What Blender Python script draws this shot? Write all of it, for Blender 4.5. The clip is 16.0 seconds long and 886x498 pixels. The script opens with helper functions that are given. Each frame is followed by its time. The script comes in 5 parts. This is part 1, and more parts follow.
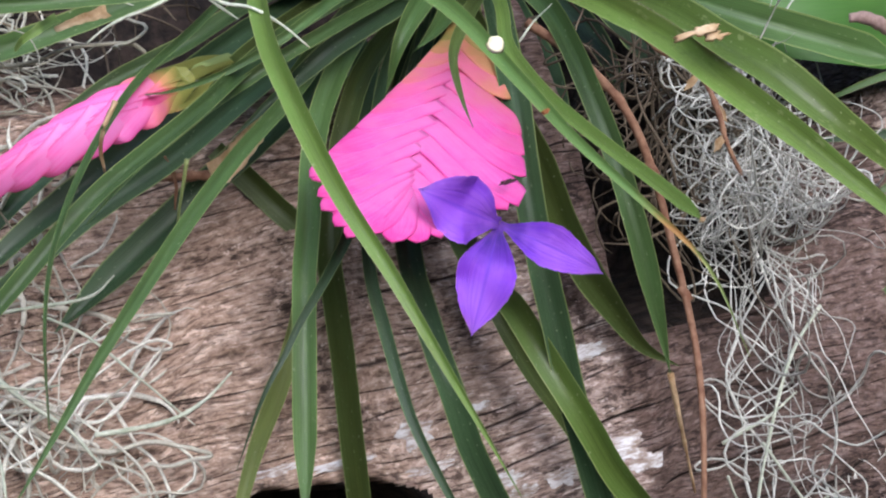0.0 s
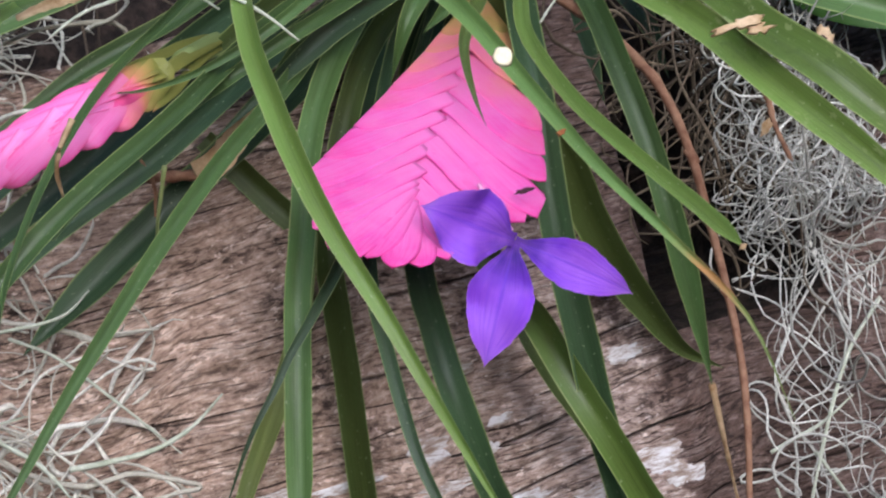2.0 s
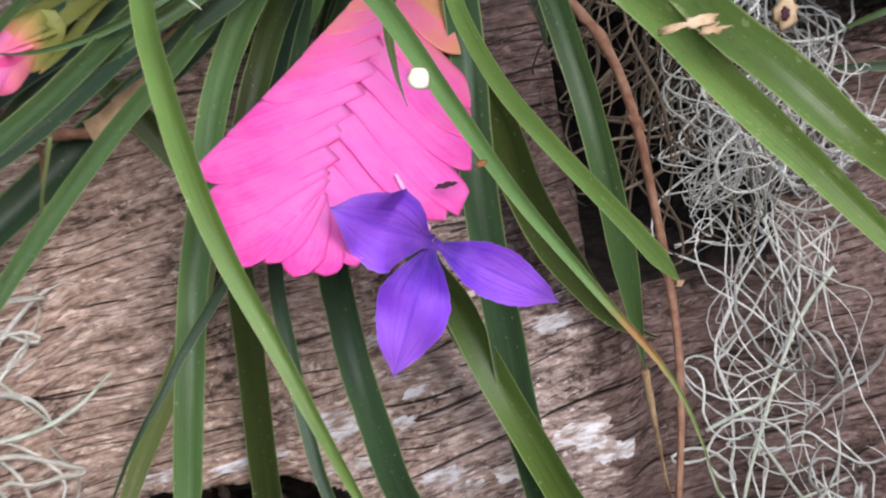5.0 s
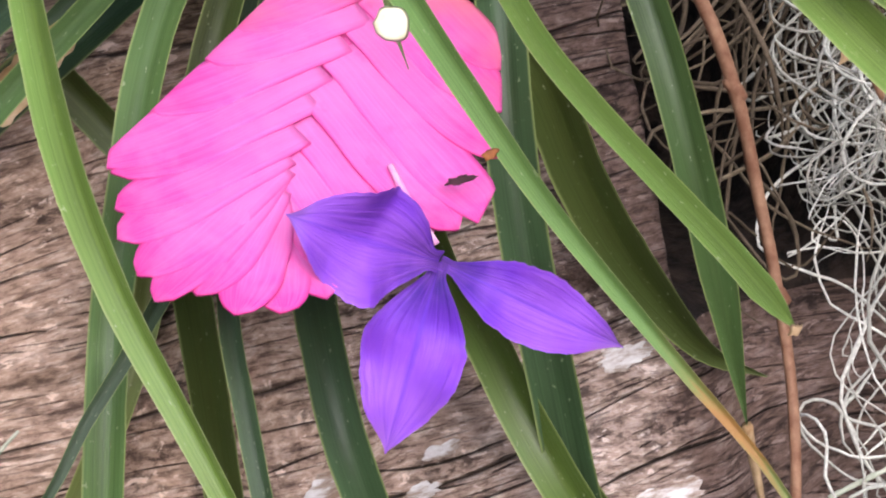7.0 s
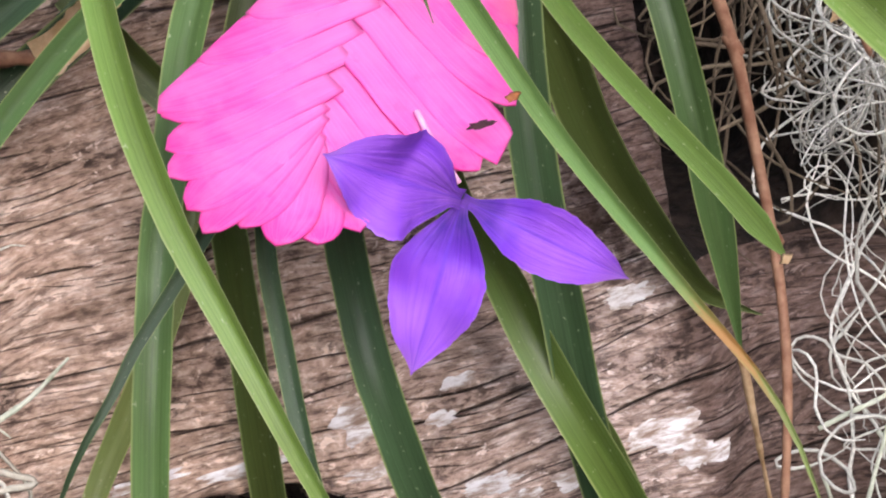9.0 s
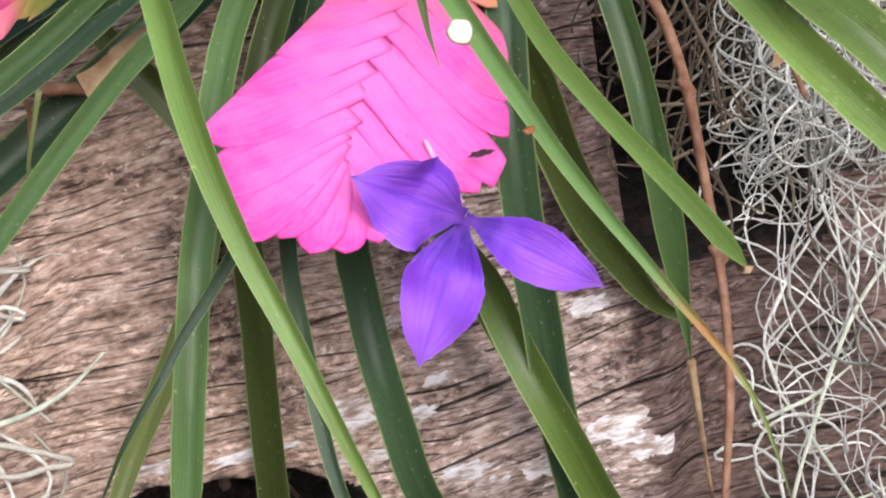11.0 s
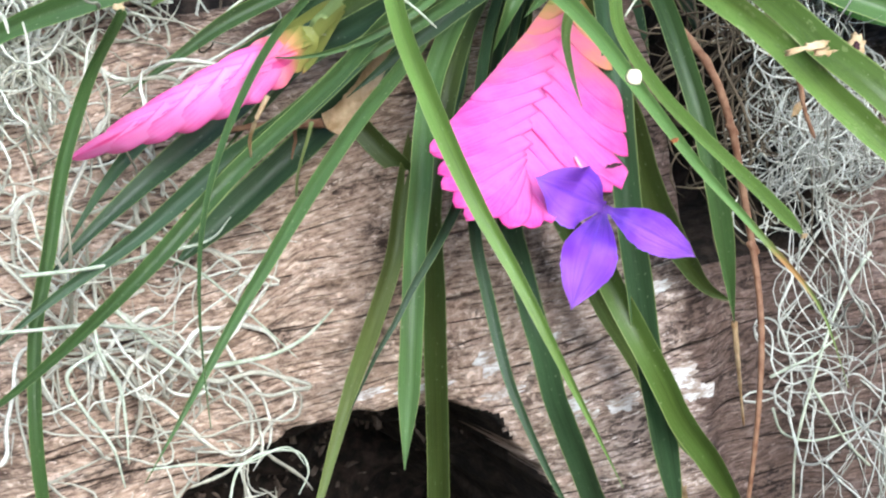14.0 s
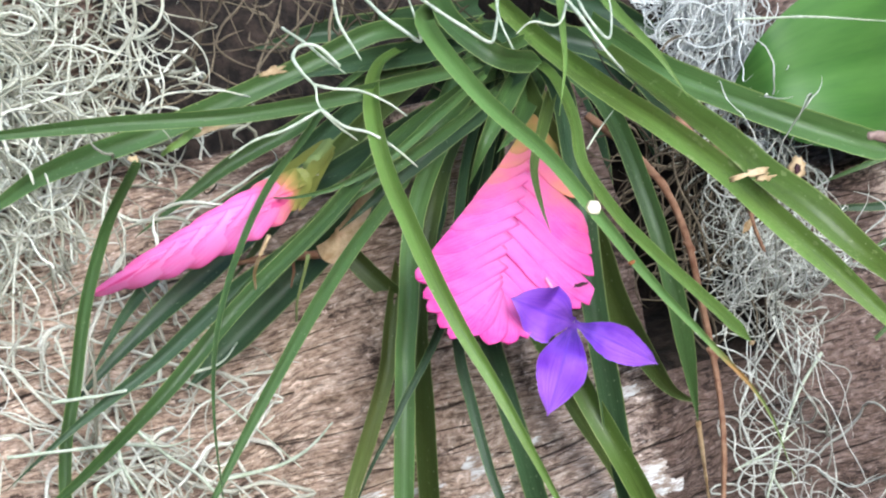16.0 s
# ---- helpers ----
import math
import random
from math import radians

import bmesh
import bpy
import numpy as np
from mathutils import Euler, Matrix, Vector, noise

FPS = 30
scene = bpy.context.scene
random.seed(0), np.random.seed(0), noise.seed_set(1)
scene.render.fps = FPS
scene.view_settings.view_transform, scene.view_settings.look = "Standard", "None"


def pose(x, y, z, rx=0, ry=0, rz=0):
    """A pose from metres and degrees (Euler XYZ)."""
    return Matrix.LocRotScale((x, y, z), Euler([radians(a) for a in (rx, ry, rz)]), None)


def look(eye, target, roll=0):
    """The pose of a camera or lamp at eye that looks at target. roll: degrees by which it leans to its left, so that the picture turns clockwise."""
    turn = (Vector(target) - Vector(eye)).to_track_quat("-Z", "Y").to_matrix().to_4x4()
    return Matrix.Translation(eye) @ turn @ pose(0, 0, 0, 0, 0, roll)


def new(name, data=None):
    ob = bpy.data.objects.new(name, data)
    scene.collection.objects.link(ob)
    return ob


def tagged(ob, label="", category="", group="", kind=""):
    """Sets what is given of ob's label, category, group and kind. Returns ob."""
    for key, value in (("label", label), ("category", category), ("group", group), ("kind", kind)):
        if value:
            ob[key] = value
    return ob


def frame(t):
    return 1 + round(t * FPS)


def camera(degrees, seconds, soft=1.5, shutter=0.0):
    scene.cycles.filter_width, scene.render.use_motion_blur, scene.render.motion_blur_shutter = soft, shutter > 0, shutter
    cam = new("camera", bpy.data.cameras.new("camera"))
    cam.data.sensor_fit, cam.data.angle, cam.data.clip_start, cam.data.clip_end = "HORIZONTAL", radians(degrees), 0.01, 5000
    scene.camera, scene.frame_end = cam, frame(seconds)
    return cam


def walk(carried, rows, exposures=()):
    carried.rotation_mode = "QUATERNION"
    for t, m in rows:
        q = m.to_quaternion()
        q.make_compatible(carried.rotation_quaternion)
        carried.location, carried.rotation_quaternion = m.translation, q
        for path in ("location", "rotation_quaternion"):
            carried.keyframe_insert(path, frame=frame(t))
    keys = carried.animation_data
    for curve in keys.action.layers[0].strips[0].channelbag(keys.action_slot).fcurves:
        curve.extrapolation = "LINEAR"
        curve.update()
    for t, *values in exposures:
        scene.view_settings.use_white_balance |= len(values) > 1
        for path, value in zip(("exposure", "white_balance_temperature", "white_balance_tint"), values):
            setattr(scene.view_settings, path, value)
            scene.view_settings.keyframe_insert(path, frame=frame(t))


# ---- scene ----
Z0 = 0.35          # height of the plan's zero over the ground
cam = camera(21.00, 16.0, soft=2.1, shutter=0.3)


def way(yaw, pitch):
    a, b = radians(yaw), radians(pitch)
    return Vector((-math.sin(a) * math.cos(b), math.cos(a) * math.cos(b), math.sin(b)))


# seconds, eye in metres, yaw, pitch, roll in degrees
PATH = [
    (0, 0.0000, -0.4347, 0.6234, 1.35, -31.43, 0.25),
    (0.5, 0.0042, -0.4097, 0.6300, 2.18, -32.91, -0.38),
    (1, 0.0081, -0.3939, 0.6221, 3.09, -33.57, -0.70),
    (1.5, 0.0014, -0.3746, 0.6122, 2.80, -34.36, -0.34),
    (2, 0.0085, -0.3713, 0.6202, 3.23, -34.98, -1.20),
    (2.5, 0.0141, -0.3841, 0.6262, 3.26, -34.86, -1.52),
    (3, 0.0090, -0.3847, 0.6355, 3.26, -35.96, -1.76),
    (3.5, 0.0135, -0.3854, 0.6369, 3.15, -36.36, -1.37),
    (4, 0.0111, -0.3815, 0.6533, 1.26, -37.29, 0.80),
    (4.5, 0.0073, -0.3776, 0.6686, 0.70, -39.57, 3.01),
    (5, 0.0140, -0.3119, 0.6316, 2.08, -41.31, 1.91),
    (5.2, 0.0144, -0.2897, 0.6108, 2.10, -41.18, 1.88),
    (7.3, 0.0225, -0.2189, 0.5594, 5.92, -42.37, -0.54),
    (7.5, 0.0229, -0.2214, 0.5593, 5.96, -42.50, -0.50),
    (8, 0.0252, -0.2264, 0.5627, 5.78, -42.77, -0.40),
    (8.5, 0.0218, -0.2345, 0.5677, 5.75, -42.99, -0.28),
    (9, 0.0208, -0.2408, 0.5741, 5.57, -42.94, -0.17),
    (9.2, 0.0190, -0.2435, 0.5769, 4.96, -42.97, 0.35),
    (11.3, 0.0046, -0.2881, 0.6125, 1.81, -42.14, 3.13),
    (11.5, 0.0025, -0.2940, 0.6178, 1.75, -42.22, 3.19),
    (12, -0.0054, -0.3128, 0.6308, 0.75, -42.19, 3.99),
    (12.5, -0.0183, -0.3433, 0.6468, -0.87, -41.50, 5.34),
    (13, -0.0315, -0.3747, 0.6632, -1.59, -40.42, 6.49),
    (13.5, -0.0433, -0.4003, 0.6833, -2.15, -39.69, 6.70),
    (14, -0.0449, -0.4244, 0.6943, -1.79, -39.48, 5.79),
    (14.5, -0.0463, -0.4371, 0.6974, -1.70, -39.24, 5.13),
    (15, -0.0476, -0.4346, 0.7064, -2.03, -38.80, 5.15),
    (15.5, -0.0418, -0.4353, 0.7091, -1.68, -37.70, 4.55),
    (16, -0.0452, -0.4677, 0.7331, -1.81, -36.93, 3.84),
]
walk(cam, [(t, look((x, y, z), Vector((x, y, z)) + way(yaw, pitch), roll)) for t, x, y, z, yaw, pitch, roll in PATH],
     exposures=[(0.0, 1.09, 5780, 12), (2.0, 0.93, 5780, 13), (4.0, 0.93, 5780, 13), (7.5, 1.33, 6200, 16), (9.0, 1.32, 6200, 16), (12.0, 1.38, 5940, 10), (14.0, 1.62, 5660, 1), (16.0, 1.44, 5700, 2)])

# ---- light: soft daylight from a bright, veiled sky ----
world = bpy.data.worlds.new("sky")
scene.world = world
world.use_nodes = True
wn = world.node_tree
sky = wn.nodes.new("ShaderNodeTexSky")
sky.sky_type = "NISHITA"
sky.sun_disc = False
sky.sun_elevation, sky.sun_rotation = radians(48), radians(150)
sky.air_density, sky.dust_density = 1.0, 4.0
wn.links.new(sky.outputs[0], wn.nodes["Background"].inputs[0])
wn.nodes["Background"].inputs[1].default_value = 0.125
sun_data = bpy.data.lights.new("sun", "SUN")
sun_data.energy, sun_data.angle, sun_data.color = 3.0, radians(70), (1.0, 0.97, 0.94)
sun = new("sun", sun_data)
sun.matrix_world = look((0.45, -1.9, 2.1), (0, 0.05, 0.3))


# ---- materials ----
def material(name, rough=0.6, spec=0.5):
    m = bpy.data.materials.new(name)
    m.use_nodes = True
    b = m.node_tree.nodes["Principled BSDF"]
    b.inputs["Roughness"].default_value = rough
    b.inputs["Specular IOR Level"].default_value = spec
    return m, m.node_tree, b


def node(tree, kind, **values):
    n = tree.nodes.new(kind)
    for key, value in values.items():
        n.inputs[key.replace("_", " ")].default_value = value
    return n


def uv(tree, sx=1.0, sy=1.0, sz=1.0):
    src = tree.nodes.new("ShaderNodeUVMap")
    mp = tree.nodes.new("ShaderNodeMapping")
    mp.inputs["Scale"].default_value = (sx, sy, sz)
    tree.links.new(src.outputs[0], mp.inputs[0])
    return mp.outputs[0]


def local(tree, s=1.0):
    src = tree.nodes.new("ShaderNodeTexCoord")
    mp = tree.nodes.new("ShaderNodeMapping")
    mp.inputs["Scale"].default_value = (s, s, s)
    tree.links.new(src.outputs["Object"], mp.inputs[0])
    return mp.outputs[0]


def noise_tex(tree, vec, scale, detail=4.0, rough=0.55, distort=0.0):
    n = tree.nodes.new("ShaderNodeTexNoise")
    n.inputs["Scale"].default_value, n.inputs["Detail"].default_value = scale, detail
    n.inputs["Roughness"].default_value, n.inputs["Distortion"].default_value = rough, distort
    tree.links.new(vec, n.inputs["Vector"])
    return n.outputs["Fac"]


def ramp(tree, fac, *stops):
    r = tree.nodes.new("ShaderNodeValToRGB")
    e = r.color_ramp.elements
    while len(e) < len(stops):
        e.new(0.5)
    for el, (pos, col) in zip(e, stops):
        el.position = pos
        el.color = (*col, 1) if len(col) == 3 else col
    tree.links.new(fac, r.inputs[0])
    return r.outputs[0]


def mix(tree, fac, a, b, blend="MIX"):
    m = tree.nodes.new("ShaderNodeMix")
    m.data_type, m.blend_type = "RGBA", blend
    for value, slot in ((fac, 0), (a, 6), (b, 7)):
        if isinstance(value, (int, float)):
            m.inputs[slot].default_value = value
        elif isinstance(value, tuple):
            m.inputs[slot].default_value = (*value, 1)
        else:
            tree.links.new(value, m.inputs[slot])
    return m.outputs[2]


def maths(tree, op, a, b=0.0, clamp=False):
    m = tree.nodes.new("ShaderNodeMath")
    m.operation, m.use_clamp = op, clamp
    for value, slot in ((a, 0), (b, 1)):
        if isinstance(value, (int, float)):
            m.inputs[slot].default_value = value
        else:
            tree.links.new(value, m.inputs[slot])
    return m.outputs[0]


def bump(tree, bsdf, height, strength=0.4, dist=0.001):
    b = tree.nodes.new("ShaderNodeBump")
    b.inputs["Strength"].default_value, b.inputs["Distance"].default_value = strength, dist
    tree.links.new(height, b.inputs["Height"])
    tree.links.new(b.outputs[0], bsdf.inputs["Normal"])


def uv_axis(tree, axis):
    src = tree.nodes.new("ShaderNodeUVMap")
    sep = tree.nodes.new("ShaderNodeSeparateXYZ")
    tree.links.new(src.outputs[0], sep.inputs[0])
    return sep.outputs[axis]


def rand(tree):
    return tree.nodes.new("ShaderNodeObjectInfo").outputs["Random"]


def isle(tree):
    return tree.nodes.new("ShaderNodeNewGeometry").outputs["Random Per Island"]


BLACK, WHITE = (0, 0, 0), (1, 1, 1)


def see_through(m, tree, bsdf, colour, share):
    """Lets some light pass through thin tissue."""
    t = tree.nodes.new("ShaderNodeBsdfTranslucent")
    ms = tree.nodes.new("ShaderNodeMixShader")
    ms.inputs[0].default_value = share
    tree.links.new(colour, t.inputs[0])
    tree.links.new(bsdf.outputs[0], ms.inputs[1])
    tree.links.new(t.outputs[0], ms.inputs[2])
    tree.links.new(ms.outputs[0], tree.nodes["Material Output"].inputs[0])


def leaf_material(name, dark, light, stain=0.5, rough=0.42, worn=0.0):
    """Strap leaf: fine lines along it, pale scurf, brown flecks. UV: x across 0 to 1, y along in metres."""
    m, t, b = material(name, rough, 0.45)
    lines = noise_tex(t, uv(t, 28, 9, 1), 1.0, 3, 0.6)
    broad = noise_tex(t, uv(t, 1.4, 26, 1), 1.0, 3, 0.5)
    base = mix(t, ramp(t, broad, (0.3, BLACK), (0.7, WHITE)), dark, light)
    base = mix(t, ramp(t, lines, (0.35, BLACK), (0.75, (0.38, 0.38, 0.38))), base, tuple(min(1, c * 1.7 + 0.01) for c in light))
    tone = maths(t, "MULTIPLY_ADD", rand(t), 0.5)
    tone.node.inputs[2].default_value = 0.75
    h = t.nodes.new("ShaderNodeHueSaturation")
    t.links.new(tone, h.inputs["Value"])
    hue = maths(t, "MULTIPLY_ADD", broad, 0.06)
    hue.node.inputs[2].default_value = 0.462
    t.links.new(hue, h.inputs["Hue"])
    t.links.new(base, h.inputs["Color"])
    edge = maths(t, "ABSOLUTE", maths(t, "SUBTRACT", uv_axis(t, 0), 0.5))
    base = mix(t, ramp(t, edge, (0.445, BLACK), (0.485, (0.75, 0.75, 0.75))), h.outputs[0], (0.30, 0.36, 0.13))
    specks = noise_tex(t, uv(t, 7, 700, 1), 1.0, 2, 0.6)
    base = mix(t, ramp(t, specks, (0.67, BLACK), (0.74, (0.6, 0.6, 0.6))), base, (0.42, 0.46, 0.30))
    if worn:
        patch = noise_tex(t, uv(t, 2.6, 150, 1), 1.0, 4, 0.65)
        base = mix(t, ramp(t, patch, (0.60, BLACK), (0.66, (worn,) * 3)), base, (0.30, 0.35, 0.15))
        base = mix(t, ramp(t, patch, (0.30, (0.5,) * 3), (0.42, BLACK)), base, tuple(c * 0.6 for c in dark))
    flecks = noise_tex(t, uv(t, 9, 520, 1), 1.0, 4, 0.65)
    base = mix(t, ramp(t, flecks, (0.75, BLACK), (0.80, (stain, stain, stain))), base, (0.22, 0.10, 0.04))
    t.links.new(base, b.inputs["Base Color"])
    t.links.new(ramp(t, broad, (0.2, (rough - 0.1,) * 3), (0.8, (rough + 0.15,) * 3)), b.inputs["Roughness"])
    bump(t, b, lines, 0.35, 0.0004)
    see_through(m, t, b, base, 0.16)
    return m


MAT_LEAF = leaf_material("strap_leaf_green", (0.028, 0.064, 0.017), (0.075, 0.142, 0.040), 0.5, 0.36)
MAT_LEAF_WORN = leaf_material("strap_leaf_worn", (0.050, 0.092, 0.016), (0.125, 0.205, 0.038), 0.7, 0.38, 0.55)
MAT_LEAF_BRIGHT = leaf_material("strap_leaf_bright_green", (0.050, 0.096, 0.017), (0.118, 0.198, 0.038), 0.5, 0.36)
# deep green, darkened to carry the shade among crowded leaves
MAT_LEAF_DARK = leaf_material("strap_leaf_deep_green_shaded", (0.013, 0.034, 0.013), (0.040, 0.080, 0.032))
MAT_LEAF_LIME = leaf_material("strap_leaf_lime", (0.085, 0.165, 0.035), (0.17, 0.275, 0.065))
MAT_LEAF_OLIVE = leaf_material("strap_leaf_olive", (0.036, 0.058, 0.012), (0.075, 0.112, 0.024), 0.9)


def fading_leaf(name, start, end):
    """A strap leaf that yellows and browns between two lengths along it (metres)."""
    m = leaf_material(name, (0.05, 0.11, 0.028), (0.105, 0.19, 0.048))
    t = m.node_tree
    b = t.nodes["Principled BSDF"]
    col = b.inputs["Base Color"].links[0].from_socket
    along = maths(t, "ADD", uv_axis(t, 1), maths(t, "MULTIPLY", noise_tex(t, uv(t, 2, 90, 1), 1.0, 4), 0.02))
    f = maths(t, "DIVIDE", maths(t, "SUBTRACT", along, start), end - start, True)
    col2 = mix(t, ramp(t, f, (0.0, BLACK), (0.3, (0.25,) * 3), (0.5, (0.95,) * 3), (0.62, (0.9,) * 3), (0.8, (0.25,) * 3), (1.0, (0.15,) * 3)), col, (0.36, 0.17, 0.05))
    t.links.new(col2, b.inputs["Base Color"])
    return m


def bract_material(name, foot, end, inner, outer, tip, edge=0.5):
    """Pink bract tissue; the spike is lime and salmon between the points foot and end."""
    m, t, b = material(name, 0.42, 0.4)
    along = uv_axis(t, 1)
    big = noise_tex(t, local(t, 1), 90, 3, 0.5)
    fine = noise_tex(t, uv(t, 22, 2.2, 1), 1.0, 3, 0.6)
    shift = maths(t, "ADD", along, maths(t, "MULTIPLY", maths(t, "SUBTRACT", big, 0.5), 0.5))
    base = ramp(t, shift, (0.1, inner), (0.62, outer), (1.0, tip))
    base = mix(t, ramp(t, fine, (0.42, BLACK), (0.72, (0.45,) * 3)), base, tuple(min(0.95, c * 1.2 + 0.05) for c in inner))
    cloud = noise_tex(t, local(t, 1), 130, 4, 0.6, 0.4)
    base = mix(t, ramp(t, cloud, (0.40, BLACK), (0.66, (0.6,) * 3)), base, (0.94, 0.28, 0.66))
    blot = noise_tex(t, local(t, 1), 210, 4, 0.6)
    base = mix(t, ramp(t, blot, (0.62, BLACK), (0.74, (0.3,) * 3)), base, tip)
    margin = maths(t, "ABSOLUTE", maths(t, "SUBTRACT", uv_axis(t, 0), 0.5))
    base = mix(t, ramp(t, margin, (0.34, BLACK), (0.45, (0.36 * edge,) * 3), (0.495, (edge,) * 3)), base, tuple(0.35 * x + 0.65 * y for x, y in zip(outer, tip)))
    f, e = Vector(foot), Vector(end)
    vm = t.nodes.new("ShaderNodeVectorMath")
    vm.operation = "DOT_PRODUCT"
    t.links.new(local(t, 1), vm.inputs[0])
    vm.inputs[1].default_value = (e - f) / (e - f).length_squared
    g = maths(t, "ADD", maths(t, "SUBTRACT", vm.outputs["Value"], f.dot(e - f) / (e - f).length_squared), maths(t, "MULTIPLY", maths(t, "SUBTRACT", big, 0.5), 0.7))
    rim = maths(t, "MULTIPLY", maths(t, "SUBTRACT", along, 0.5), 0.3)
    g = maths(t, "SUBTRACT", g, rim)
    young = ramp(t, g, (0.0, (0.28, 0.29, 0.07)), (0.2, (0.52, 0.36, 0.12)), (0.42, (0.80, 0.33, 0.20)), (0.75, (0.88, 0.17, 0.33)))
    base = mix(t, ramp(t, g, (0.35, WHITE), (0.9, BLACK)), base, young)
    t.links.new(base, b.inputs["Base Color"])
    bump(t, b, fine, 0.28, 0.0004)
    see_through(m, t, b, base, 0.34)
    return m


MAT_BRACT = bract_material("bract_pink", (-0.0045, 0.0545, 0.3840), (-0.0110, 0.0060, 0.3805), (0.93, 0.23, 0.62), (0.91, 0.125, 0.53), (0.88, 0.045, 0.38))
MAT_BRACT_SLIM = bract_material("bract_pink_slim", (-0.0682, 0.0128, 0.3885), (-0.0785, 0.0000, 0.3882), (0.93, 0.34, 0.70), (0.90, 0.14, 0.50), (0.82, 0.05, 0.26), 0.95)


def petal_material():
    m, t, b = material("petal_violet", 0.5, 0.3)
    along = uv_axis(t, 1)
    veins = noise_tex(t, uv(t, 11, 1.5, 1), 1.0, 4, 0.6, 0.5)
    cloud = noise_tex(t, local(t, 1), 120, 3, 0.5)
    base = ramp(t, along, (0.0, (0.022, 0.005, 0.14)), (0.10, (0.035, 0.008, 0.22)), (0.30, (0.16, 0.032, 0.54)), (0.45, (0.26, 0.065, 0.68)), (0.8, (0.35, 0.115, 0.74)), (1.0, (0.42, 0.20, 0.74)))
    base = mix(t, ramp(t, cloud, (0.45, BLACK), (0.68, (0.55,) * 3)), base, (0.42, 0.15, 0.78))
    base = mix(t, ramp(t, veins, (0.38, (0.42,) * 3), (0.54, BLACK)), base, (0.21, 0.05, 0.70))
    rib = maths(t, "ABSOLUTE", maths(t, "SUBTRACT", maths(t, "ADD", uv_axis(t, 0), maths(t, "MULTIPLY", cloud, 0.05)), 0.525))
    base = mix(t, ramp(t, rib, (0.008, (0.55,) * 3), (0.045, BLACK)), base, (0.15, 0.04, 0.62))
    rim = maths(t, "ABSOLUTE", maths(t, "SUBTRACT", uv_axis(t, 0), 0.5))
    base = mix(t, ramp(t, rim, (0.46, BLACK), (0.5, (0.22,) * 3)), base, (0.50, 0.26, 0.85))
    t.links.new(base, b.inputs["Base Color"])
    bump(t, b, maths(t, "ADD", veins, cloud), 0.6, 0.0009)
    see_through(m, t, b, base, 0.25)
    return m


MAT_PETAL = petal_material()


